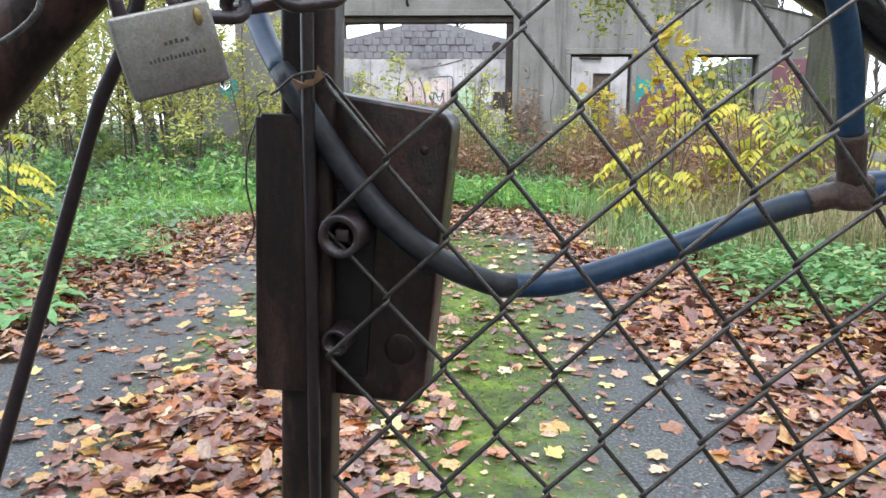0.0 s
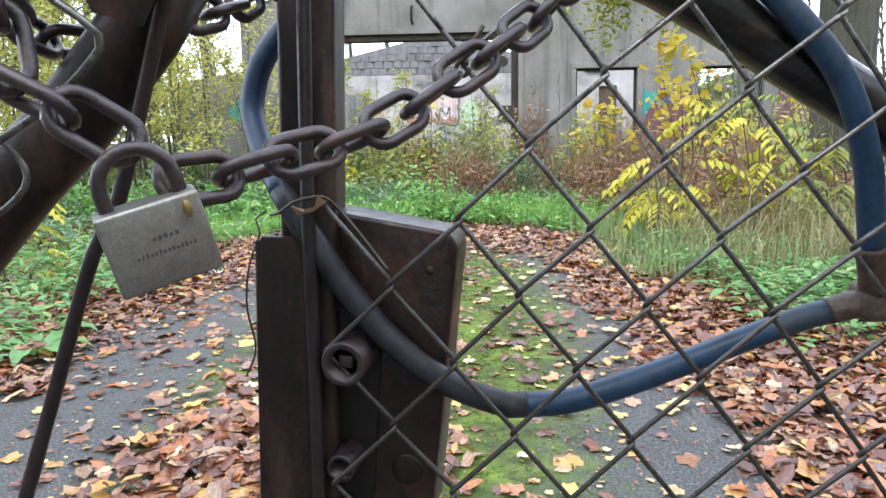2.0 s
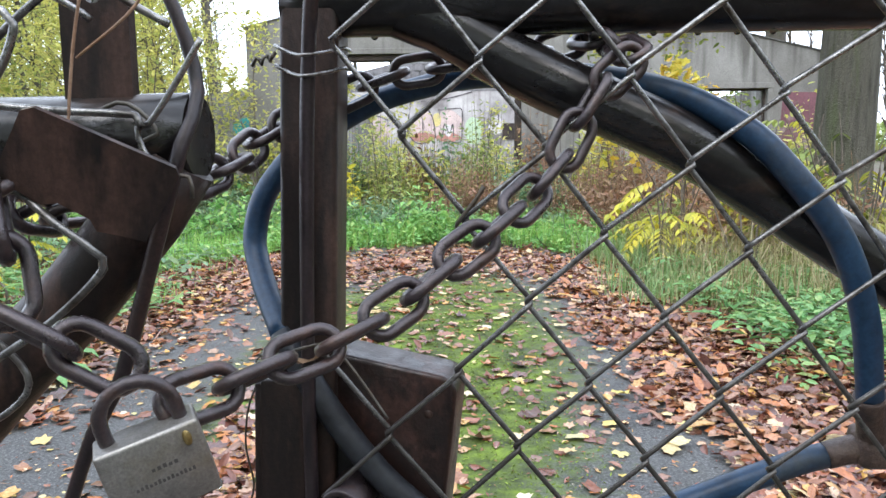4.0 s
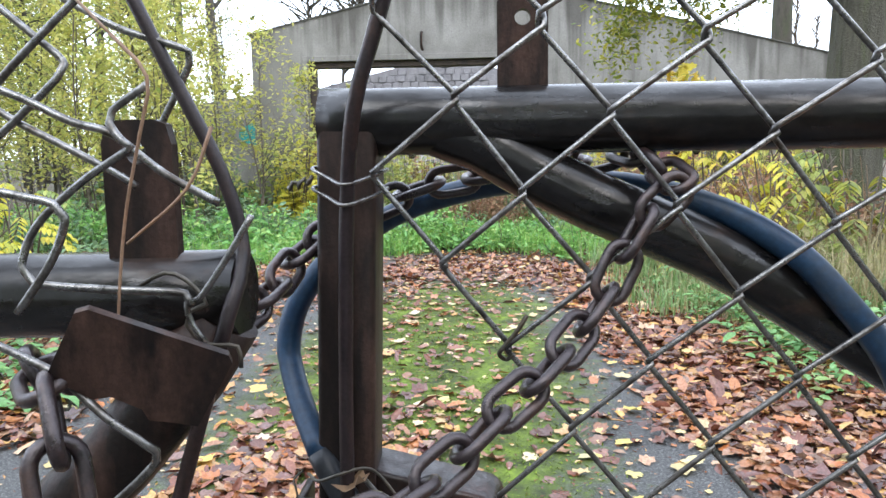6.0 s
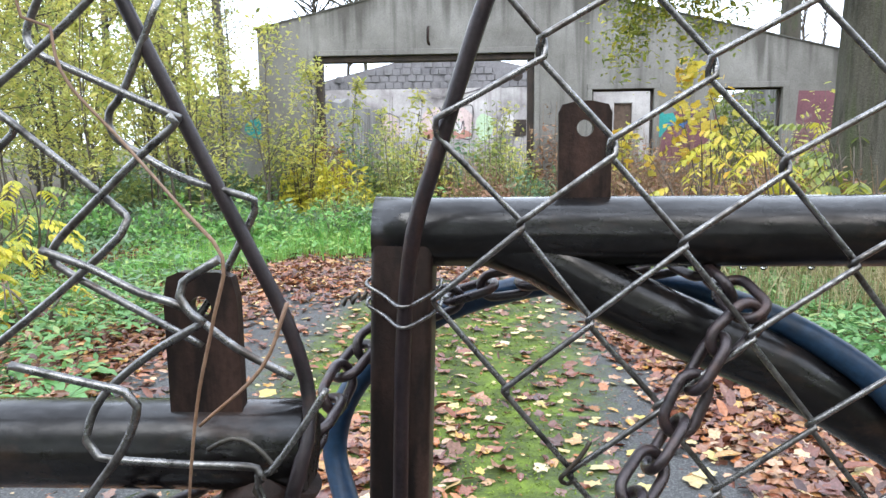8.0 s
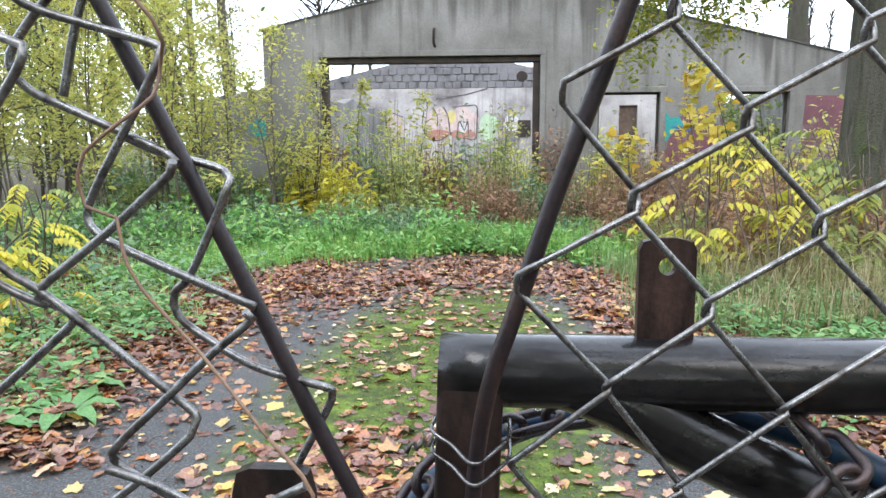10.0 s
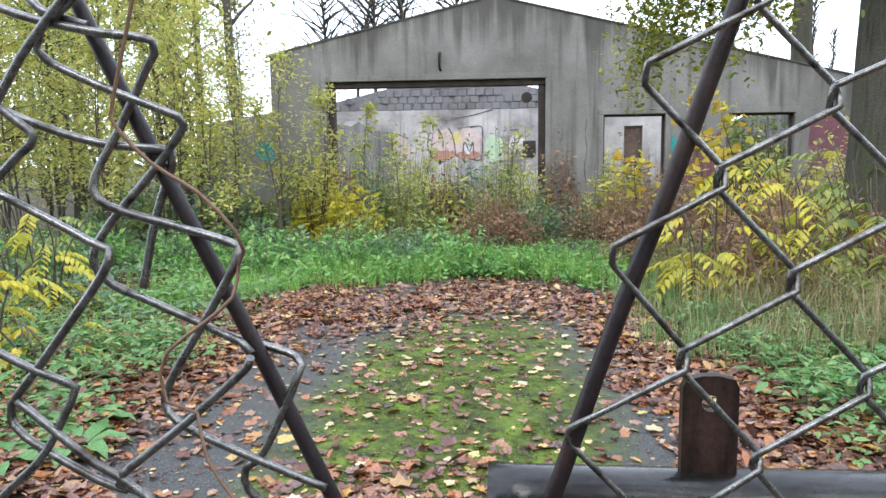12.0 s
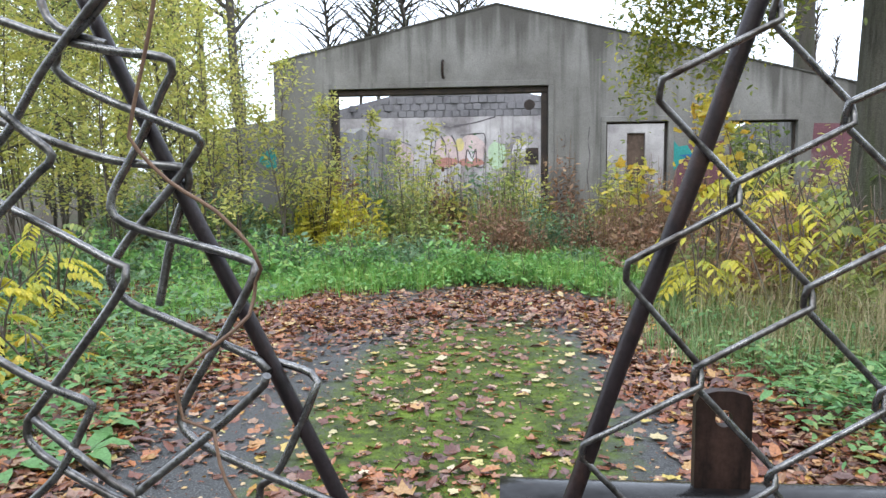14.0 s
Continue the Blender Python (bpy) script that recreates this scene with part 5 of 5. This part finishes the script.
for x, y, h, n in ((2.85, 8.2, 2.05, 90), (3.3, 8.9, 1.9, 80), (2.2, 8.9, 1.3, 60)):
    plant("maple_sapling", (x, y, 0), h, 0.013, 0.5, 9, int(n * 1.4), 0.105, GOLD, TWIG, "young maple with large golden leaves", "sapling", "maple saplings", 0.45, 0.7, template=maple(0.3), droop=0.8)
for k in range(16):
    x, y = -2.4 + 0.31 * k + random.uniform(-0.15, 0.15), 8.4 + 0.75 * math.sin(k * 2.3) + random.uniform(-0.15, 0.15)
    weed_mound((x, y, 0), 0.38, 0.34, random.uniform(0.22, 0.4), 380, 0.06, HERB if k % 3 else DEEP, TWIG, "low clump of green herbs in the grass", 8, group="herb clumps")
# dark green undergrowth to the side
for k in range(16):
    x, y = -5.6 + 0.36 * k + random.uniform(-0.2, 0.2), 8.7 + 0.8 * math.sin(k * 1.9) + random.uniform(-0.2, 0.2)
    weed_mound((x, y, 0), 0.6, 0.55, random.uniform(0.45, 0.72), 900, 0.07, DEEP if k % 3 else HERB, TWIG, "dark green nettle clump under the trees" if k % 3 else "fresh green nettle clump under the trees", 14, group="undergrowth clumps")
for k in range(14):
    x, y = -7.0 + 0.4 * k + random.uniform(-0.3, 0.3), 11.5 + random.uniform(-0.6, 2.5)
    if x < -3.6:
        weed_mound((x, y, 0), 0.9, 0.8, random.uniform(0.6, 1.2), 800, 0.1, OLIVE if k % 2 else DEEP, TWIG, "shady green undergrowth in the wood", 16, group="undergrowth clumps")

# wood: thin stems with yellow crowns, built a few times and set many times
protos = []
for k in range(6):
    protos.append(plant("young_tree", (0, 0, -30), random.uniform(5.0, 7.0), 0.04, 1.2, 26, 2700, 0.075, (YELLOW, OLIVE, GOLDEN)[k % 3], BARK, "slender tree with thin yellowing crown", "tree", "young trees of the wood", 0.12, 0.9, fuzz=0.16))
spots = [(-6.2, 10.4), (-7.2, 12.0), (-5.6, 14.0), (-8.3, 13.6), (-6.9, 15.4), (-9.6, 15.0), (-8.0, 17.3), (-10.6, 18.4), (-11.8, 16.8), (-9.3, 20.5), (-12.9, 20.2), (-7.4, 21.4), (-14.4, 22.5), (-10.9, 23.5), (-7.7, 9.4), (-8.9, 11.3), (-13.5, 18.2), (-16, 24), (-12.6, 25.5), (-8.6, 25), (-4.7, 10.9), (-6.6, 8.2), (-10.2, 13.2), (-15.2, 20.4), (-7.0, 13.4), (-9.9, 16.9), (-8.6, 15.2)]
for i, (x, y) in enumerate(spots):
    m = Matrix.Translation((x, y, 0)) @ Matrix.Rotation(i * 2.4, 4, "Z") @ Matrix.Scale(0.8 + 0.45 * ((i * 37) % 10) / 10, 4)
    if i < len(protos):
        protos[i].matrix_basis = m
    else:
        t = copy_thing(protos[i % len(protos)], m)
        t.scale = m.to_scale()
# tall dark trunks in the wood
tall = plant("tall_tree", (-6.6, 19.5, 0), 15, 0.17, 3.2, 26, 2200, 0.16, OLIVE, BARK, "tall dark-trunked tree with thinning crown", "tree", "tall trees", 0.3, 0.6, fuzz=0.14)
for i, (x, y, s) in enumerate([(-9.2, 22.0, 1.0), (-11.5, 20.0, 0.9), (-14.2, 26, 1.1), (-17.5, 27, 1.0), (-11.8, 30, 1.2), (-20, 32, 1.2), (-15, 34, 1.2)]):
    copy_thing(tall, Matrix.Translation((x, y, 0)) @ Matrix.Rotation(1.9 * i + 0.6, 4, "Z") @ Matrix.Scale(s, 4)).scale = (s, s, s)
# bare trees behind the building
bare = plant("bare_tree", (-3.9, 27, 0), 12, 0.095, 2.6, 110, 260, 0.1, OLIVE, BARK, "nearly bare dark tree behind the building", "tree", "bare trees", 0.35, 0.9)
for i, (x, y, s) in enumerate([(-2.6, 26, 1.1), (-1.6, 29, 1.15), (-5.3, 30, 1.0), (0.2, 33, 0.75), (-7.3, 31, 1.1)]):
    copy_thing(bare, Matrix.Translation((x, y, 0)) @ Matrix.Rotation(2.1 * i + 1, 4, "Z") @ Matrix.Scale(s, 4)).scale = (s, s, s)
poplar = plant("bare_poplar", (15.5, 36, 0), 8.5, 0.1, 0.9, 60, 0, 0.1, OLIVE, TWIG, "distant bare upright poplar", "tree", "poplars", 0.15, 2.2)
for i, (x, s) in enumerate([(16.6, 0.85), (17.7, 1.0), (18.9, 0.9), (14.6, 0.8), (20.2, 1.0)]):
    copy_thing(poplar, Matrix.Translation((x, 36.5, 0)) @ Matrix.Rotation(1.3 * i, 4, "Z") @ Matrix.Scale(s, 4)).scale = (s, s, s)


# far wood: leaves past counting
def far_wood():
    n = 12000
    x = rng.uniform(-46, -16, n)
    y = 36 + 6 * rng.random(n)
    z = 12.5 * rng.random(n) ** 1.1
    keep = (np.sin(x * 0.9) * np.cos(z * 0.55 + x * 0.3) + rng.normal(0, 0.5, n)) > -0.25
    p = np.stack([x, y, z], 1)[keep]
    tagged(new("far_wood", leaf_mesh("far_wood", OVAL, p, 0.42, OLIVE)), "distant mixed wood in autumn colours", "wood", kind="stuff")
    n = 9000
    x = rng.uniform(4, 60, n)
    p = np.stack([x, 60 + 8 * rng.random(n), 3.2 * rng.random(n)], 1)
    tagged(new("far_hedge", leaf_mesh("far_hedge", OVAL, p, 0.6, OLIVE)), "distant hedge behind the building", "hedge", kind="stuff")


far_wood()


def add_sky_screens():
    """Unseen leaf screens, added behind the camera and to one side, block low sky."""
    n = 26000
    x, y = rng.uniform(-30, 30, n), rng.uniform(-13, -9, n)
    z = 13.0 * rng.random(n) ** 0.95 * (0.75 + 0.25 * np.sin(x * 0.7))
    tagged(new("rear_sky_screen", leaf_mesh("rear_sky_screen", OVAL, np.stack([x, y, z], 1), 0.5, OLIVE)), "unseen leaf screen added behind the camera against low sky", "trees", kind="stuff")
    # side screen: stands outside the view, dims what the metal reflects
    n = 9000
    x, y = rng.uniform(13, 17, n), rng.uniform(-9, 19, n)
    z = 6.0 * rng.random(n) ** 0.9
    tagged(new("side_sky_screen", leaf_mesh("side_sky_screen", OVAL, np.stack([x, y, z], 1), 0.5, OLIVE)), "unseen leaf screen added at the right against low sky", "hedge", kind="stuff")


add_sky_screens()


# ---- the big tree beside the drive, with a branch hanging over ----
def big_tree():
    base = (4.36, 7.6, 0)
    tree = thing("old_tree", "thick old tree with furrowed greenish bark", "tree", at=base)
    inv = Matrix.Translation(-Vector(base))
    bm = bmesh.new()
    n, rows = 56, []
    for j in range(40):
        z = j * 0.14
        r = 0.285 + 0.14 * math.exp(-z * 3) - 0.008 * z
        rows.append([bm.verts.new((base[0] + 0.02 * z + (r + 0.016 * noise.noise((math.cos(a) * 6, math.sin(a) * 6, z * 0.9)) + 0.012 * abs(math.sin(a * 13 + 1.2 * noise.noise((0, a, z * 1.4))))) * math.cos(a),
                                   base[1] + (r + 0.016 * noise.noise((math.cos(a) * 6, math.sin(a) * 6, z * 0.9)) + 0.012 * abs(math.sin(a * 13 + 1.2 * noise.noise((0, a, z * 1.4))))) * math.sin(a), z)) for a in (2 * math.pi * k / n for k in range(n))])
    for a, b in zip(rows, rows[1:]):
        for k in range(n):
            bm.faces.new((a[k], a[(k + 1) % n], b[(k + 1) % n], b[k])).smooth = True
    bm.faces.new(rows[-1])
    part("trunk", bm, BARKG, tree).matrix_parent_inverse = inv
    wood, leaves = bmesh.new(), []
    limbs = [[(4.4, 7.5, 3.7), (3.4, 7.4, 3.9), (2.6, 7.3, 3.5), (2.0, 7.2, 2.75), (1.86, 7.2, 2.15)], [(3.4, 7.4, 3.9), (3.0, 7.3, 3.3), (2.75, 7.3, 2.75), (2.6, 7.3, 2.35)], [(3.4, 7.4, 3.9), (3.3, 7.4, 3.2), (3.1, 7.3, 2.8)], [(2.6, 7.3, 3.5), (2.1, 7.3, 3.3), (1.75, 7.2, 2.95)], [(3.0, 7.3, 3.3), (2.4, 7.2, 2.9), (2.1, 7.2, 2.55)], [(4.4, 7.5, 3.9), (4.0, 7.2, 3.6), (3.7, 7.0, 3.2)]]
    for i, pts in enumerate(limbs):
        line = glide(pts, 0.12)
        tube(line, (0.03 if i == 0 else 0.012, 0.003), 6, wood)
        for p in line[len(line) // 5:]:
            leaves.append(np.array(p) + rng.normal(0, 0.15, (150, 3)) + np.array([0, 0, -0.08]))
    part("branch", wood, BARK, tree).matrix_parent_inverse = inv
    part("crown", leaf_mesh("crown", OVAL, np.concatenate(leaves), 0.06, OLIVEY, 0.9), [], tree, "green and yellow leaves on a hanging branch").matrix_parent_inverse = inv
    # second trunk farther off
    plant("tall_tree", (6.5, 15.2, 0), 12, 0.26, 3.0, 18, 900, 0.12, OLIVE, BARK, "tall dark tree behind the building", "tree", "tall trees", 0.45, 0.7)


OLIVEY = leafy("turning_green_leaves", [(0.1, 0.15, 0.03), (0.22, 0.27, 0.05), (0.45, 0.41, 0.06), (0.15, 0.2, 0.04), (0.33, 0.36, 0.06)], 0.45)
big_tree()

# ---- yellow shrubs with pinnate leaves ----
for x, y, h, r, st, sp, mat, lab in ((2.55, 7.0, 1.45, 0.65, 8, 18, GOLD, "tall yellow shrub with pinnate leaves"), (3.15, 6.3, 1.45, 0.7, 8, 32, LEMON, "yellow-green shrub with pinnate leaves"), (3.75, 6.0, 1.4, 0.6, 7, 30, OLIVEY, "yellow-green shrub with pinnate leaves"),
                                     (2.25, 6.3, 0.85, 0.45, 6, 24, LEMON, "low yellow-green shrub with pinnate leaves"), (3.0, 7.9, 1.6, 0.7, 7, 18, GOLD, "tall golden shrub before the maroon wall"), (4.0, 7.0, 1.6, 0.6, 6, 32, OLIVE, "greenish shrub with pinnate leaves"),
                                     (2.75, 5.6, 0.95, 0.5, 6, 16, OLIVEY, "yellow-green shrub with pinnate leaves"), (3.6, 8.4, 1.75, 0.8, 7, 32, LEMON, "tall yellow shrub before the wall"), (4.9, 8.0, 1.5, 0.8, 7, 32, LEMON, "yellow shrub beside the old tree")):
    sumac((x, y, 0), h, r, st, sp, mat, lab)
for x, y, h, r, st, sp, mat in ((-2.75, 4.1, 0.76, 0.5, 7, 60, LEMON), (-3.3, 4.6, 0.85, 0.5, 7, 55, LEMON), (-2.35, 3.9, 0.45, 0.35, 5, 26, GOLD), (-3.6, 5.8, 1.1, 0.6, 6, 30, LEMON), (-4.6, 6.8, 1.4, 0.7, 6, 34, OLIVE)):
    sumac((x, y, 0), h, r, st, sp, mat, "low golden shrub with pinnate leaves beside the drive" if mat is GOLD else "low yellow shrub with pinnate leaves beside the drive", 0.28, 0.09)
for x, y, h, n in ((2.6, 8.8, 1.15, 900), (3.4, 7.3, 1.15, 1300), (2.95, 6.9, 1.0, 1100), (3.2, 5.7, 0.55, 640), (2.75, 6.2, 0.75, 1000), (3.9, 6.6, 0.9, 1100), (2.9, 8.0, 0.9, 800), (2.1, 8.4, 0.8, 700), (3.9, 8.6, 1.2, 900), (2.45, 7.4, 0.7, 600), (3.5, 6.4, 0.7, 600)):
    weed_mound((x, y, 0), 0.5, 0.5, h, n, 0.07, BROWN if n > 650 else OLIVE, DEADSTEM, "tangle of withered brown stalks and leaves" if n > 650 else "olive weeds with dry stalks", 44, group="withered weeds")


# ---- herbs, grass and litter ----
def field(n, x0, x1, y0, y1, density):
    x, y = rng.uniform(x0, x1, n), rng.uniform(y0, y1, n)
    rim = np.minimum(np.minimum(x - x0, x1 - x), np.minimum(y - y0, y1 - y))
    keep = rng.random(n) < density(x, y) * np.clip(rim / 0.5, 0, 1)
    return x[keep], y[keep]


def patchy(x, y, f=1.7, k=0.0):
    return 0.5 + 0.5 * np.sin(x * f + 1.3 * np.sin(y * f * 0.8 + k)) * np.cos(y * f * 1.1 + k + np.sin(x * f * 1.4))


def blades(name, x, y, height, width, mat, label, lean=0.35):
    n = len(x)
    h = height * np.clip(rng.normal(1, 0.35, n), 0.3, 2)
    a = rng.uniform(0, 2 * np.pi, n)
    dx, dy = np.cos(a), np.sin(a)
    b = np.abs(rng.normal(0, lean, n))
    z = rise(x, y)
    w = width / 2
    base = np.stack([x, y, z], 1)
    side = np.stack([-dy * w, dx * w, np.zeros(n)], 1)
    mid = base + np.stack([dx * h * b * 0.35, dy * h * b * 0.35, h * 0.6], 1)
    tip = base + np.stack([dx * h * b, dy * h * b, h * (1 - 0.25 * b)], 1)
    v = np.stack([base - side, base + side, mid + side * 0.7, mid - side * 0.7, tip], 1).reshape(-1, 3)
    i = np.arange(n)[:, None] * 5
    f = np.concatenate([i + np.array([[0, 1, 2]]), i + np.array([[0, 2, 3]]), i + np.array([[3, 2, 4]])], 1).reshape(-1, 3)
    tagged(new(name, from_arrays(name, v, f, mat)), label, "grass", kind="stuff")


def verge(x):
    """Where the green begins at the end of the drive."""
    return 7.75 - 0.33 * (x - 0.25) ** 2 + 0.22 * np.sin(3.1 * x + 0.6) + 0.14 * np.sin(7.3 * x) + 0.09 * np.sin(17.1 * x + 1) + 0.06 * np.sin(31 * x)


def lawn(x, y):
    return np.clip((y - verge(x)) / 0.6, 0, 1) * np.clip((10.3 - y) / 0.6, 0, 1) * np.clip(1.25 - ((x - 0.1) / 2.7) ** 2, 0, 1) * (0.35 + 0.65 * patchy(x, y, 2.3))



x, y = field(70000, -3.2, 2.9, 5.2, 10.8, lawn)
blades("grass", x, y, 0.19, 0.011, GRASSM, "fresh green grass at the end of the drive")
x, y = field(16000, 1.4, 3.4, 4.2, 7.6, lambda x, y: 0.75 * patchy(x, y, 2.9, 1.0))
blades("grass", x, y, 0.2, 0.009, GRASSD, "rough green grass beside the drive", 0.6)
x, y = field(22000, 1.9, 5.2, 3.9, 7.6, lambda x, y: 0.85 * patchy(x, y, 1.9, 2.0))
blades("dry_grass", x, y, 0.42, 0.007, DRYM, "tall dry straw-coloured grass", 0.7)
x, y = field(9000, -5.5, -1.4, 4.2, 8.0, lambda x, y: 0.5 * patchy(x, y, 2.1, 3.0))
blades("grass", x, y, 0.13, 0.009, GRASSM, "sparse grass under the trees", 0.6)


def herb_sheet(name, n, x0, x1, y0, y1, density, height, size, mat, label, template=OVAL, tilt=0.5):
    x, y = field(n, x0, x1, y0, y1, density)
    h = height * (0.35 + 0.65 * patchy(x, y, 3.1, 0.7))
    z = rise(x, y) + 0.02 + h * rng.random(len(x)) ** 0.7
    tagged(new(name, leaf_mesh(name, template, np.stack([x, y, z], 1), size, mat, tilt)), label, "herbs", kind="stuff")


herb_sheet("herbs", 34000, -3.4, 2.6, 5.4, 10.4, lambda x, y: np.clip((y - verge(x) + 0.25) / 0.5, 0, 1) * (0.2 + 0.8 * patchy(x, y, 1.4, 2.2)), 0.2, 0.06, HERB, "low green herbs at the end of the drive")
herb_sheet("herbs", 15000, 1.75, 3.9, 2.6, 5.6, lambda x, y: np.clip((x - 1.55 - 0.12 * np.sin(y * 4)) / 0.5, 0, 1) * (0.25 + 0.75 * patchy(x, y, 2.2, 0.4)), 0.24, 0.056, NETTLE, "fresh green nettles beside the drive")
herb_sheet("herbs", 12000, -4.0, -1.35, 2.0, 5.2, lambda x, y: np.clip((-1.3 - x + 0.15 * np.sin(y * 5)) / 0.5, 0, 1) * (0.2 + 0.8 * patchy(x, y, 2.4, 1.4)), 0.23, 0.062, NETTLE, "fresh green herbs beside the drive")
herb_sheet("herbs", 12000, -7.5, -1.6, 5.0, 8.6, lambda x, y: 0.25 + 0.6 * patchy(x, y, 1.8, 2.9), 0.22, 0.07, DEEP, "dark green ground cover under the trees")
for i, (x, y) in enumerate(((-1.75, 2.55), (-1.95, 2.9), (-1.62, 3.05), (-2.25, 2.75), (-1.5, 2.75))):
    dock = thing("dock_plant", "broad-leaved green dock beside the drive", "plant", "dock plants", at=(x, y, 0))
    for k in range(7):
        a = k * 0.9 + i
        bm = bmesh.new()
        rows = []
        for j in range(7):
            t = j / 6
            w = 0.045 * math.sin(math.pi * min(1, t * 0.93 + 0.07)) ** 0.7
            c = Vector((math.cos(a), math.sin(a), 0)) * (0.04 + 0.2 * t) + Vector((0, 0, 0.02 + 0.2 * t - 0.2 * t * t + 0.01 * math.sin(j * 3)))
            s = Vector((-math.sin(a), math.cos(a), 0)) * w
            rows.append([bm.verts.new(c - s + Vector((0, 0, 0.012))), bm.verts.new(c), bm.verts.new(c + s + Vector((0, 0, 0.012)))])
        for p, q in zip(rows, rows[1:]):
            bm.faces.new((p[0], p[1], q[1], q[0]))
            bm.faces.new((p[1], p[2], q[2], q[1]))
        part("leaf", smooth(bm), NETTLE, dock)


def bell(v, c, s):
    return np.exp(-((v - c) / s) ** 2)


def litter(x, y):
    d = 0.018 + 0.0 * x
    d = d + 0.72 * bell(y, 6.55 - 0.2 * (x - 0.3) ** 2 + 0.25 * np.sin(x * 2.7), 0.8) * (np.abs(x) < 2.6) * (0.5 + 0.5 * patchy(x, y, 2.6, 0.9)) * np.clip((verge(x) + 0.45 - y) / 0.9, 0, 1)
    edge = np.clip((x - 1.44 + 0.075 * y + 0.07 * np.sin(y * 5.3) + 0.04 * np.sin(y * 13.1)) / 0.3, 0, 1)
    d = d + edge * bell(np.maximum(x, 1.85), 1.85, 0.4) * (y < 6.5)
    d = d + 0.85 * bell(x, -1.75 + 0.02 * y, 0.4) * (y > 2.2) * (y < 7.5)
    d = d + 1.7 * bell(x, -0.06, 0.36) * bell(y, 1.5, 0.75)
    d = d + 0.8 * edge * bell(x, 2.1, 0.42) * (y < 2.8)
    d = d + 0.07 * (np.abs(x - 0.2) < 1.3) * (y > 2.2) * patchy(x, y, 3.3, 1.9)
    d = d + 0.25 * (np.abs(x) > 1.5)
    return np.clip(d, 0, 1)


def fallen(name, count, reach, size, mat, label, curl, lift, dens):
    pieces = []
    for k, c in enumerate(curl):
        x, y = field(count // len(curl), *reach, dens)
        n = len(x)
        z = rise(x, y) + 0.006 + lift * rng.random(n) * litter(x, y)
        pieces.append(scatter(maple(c), np.stack([x, y, z], 1), size * np.clip(rng.normal(1, 0.38, n), 0.35, 1.9), turns(n, 0.26)))
    tagged(new(name, from_arrays(name, *merge(pieces), mat)), label, "leaves", kind="stuff")


fallen("leaf_litter", 120000, (-4.5, 5.0, -2.0, 8.4), 0.062, LITTER, "wet red-brown maple leaf litter on the drive", (0.3, -0.4, 0.65, -0.2), 0.042, litter)
fallen("leaf_litter", 5200, (-4.2, 4.6, -2.0, 8.4), 0.06, LITTERY, "scattered yellow fallen leaves among the litter", (0.3, -0.25, 0.15), 0.05, lambda x, y: 0.14 + 0.5 * litter(x, y))
fallen("leaf_litter", 2000, (-1.6, 1.9, 0.8, 7.5), 0.025, LITTERY, "small pale birch leaves strewn on the drive", (0.2, -0.2), 0.01, lambda x, y: 0.5 + 0 * x)
fallen("leaf_litter", 5000, (-9, 6, 7.5, 12), 0.1, LITTER, "brown leaves among the undergrowth", (0.3, -0.3), 0.1, lambda x, y: 0.3 + 0 * x)

def dead_ovals():
    x, y = field(70000, -4.2, 4.6, -2.0, 8.4, litter)
    p = np.stack([x, y, rise(x, y) + 0.008 + 0.045 * rng.random(len(x)) * litter(x, y)], 1)
    tagged(new("leaf_litter", leaf_mesh("leaf_litter", OVAL, p, 0.062, LITTER, 0.45)), "curled brown leaves in drifts along the drive", "leaves", kind="stuff")


dead_ovals()


def crumbs():
    x, y = field(16000, -1.7, 2.0, 0.6, 7.6, lambda x, y: 0.35 + 0.4 * patchy(x, y, 3.7, 2.5))
    p = np.stack([x, y, np.full(len(x), 0.004)], 1)
    tagged(new("litter_crumbs", leaf_mesh("litter_crumbs", SLIM, p, 0.02, LITTER, 0.3)), "crumbled leaf bits strewn on the drive", "litter", kind="stuff")


crumbs()
single = [as_mesh("fallen_leaf", from_arrays("fallen_leaf", *maple(c), []), LITTERO) for c in (0.22, -0.2, 0.4)]
for k in range(85):
    x, y = random.uniform(-0.6, 1.5), 1.3 + 5.0 * random.random()
    s = random.uniform(0.045, 0.105)
    ob = new("fallen_leaf", single[k % 3])
    ob.matrix_world = Matrix.LocRotScale((x, y, 0.012 + s * 0.05), Euler((random.uniform(-0.15, 0.15), random.uniform(-0.15, 0.15), random.uniform(0, 6.28))), (s, s, s))
    tagged(ob, "single yellow maple leaf on the mossy drive", "leaf", "single leaves on the drive")


def moss():
    d = lambda x, y: np.clip(1.25 - ((x - 0.22) / 0.85) ** 2 - ((y - 3.35) / 3.1) ** 2, 0, 1) * (0.2 + 0.8 * patchy(x, y, 4.1, 0.3))
    x, y = field(60000, -0.9, 1.3, 1.2, 6.6, d)
    z = 0.001 + 0.006 * rng.random(len(x))
    tagged(new("moss", leaf_mesh("moss", SLIM, np.stack([x, y, z], 1), 0.016, MOSSM, 0.9)), "cushions of bright green moss on asphalt", "moss", kind="stuff")


moss()
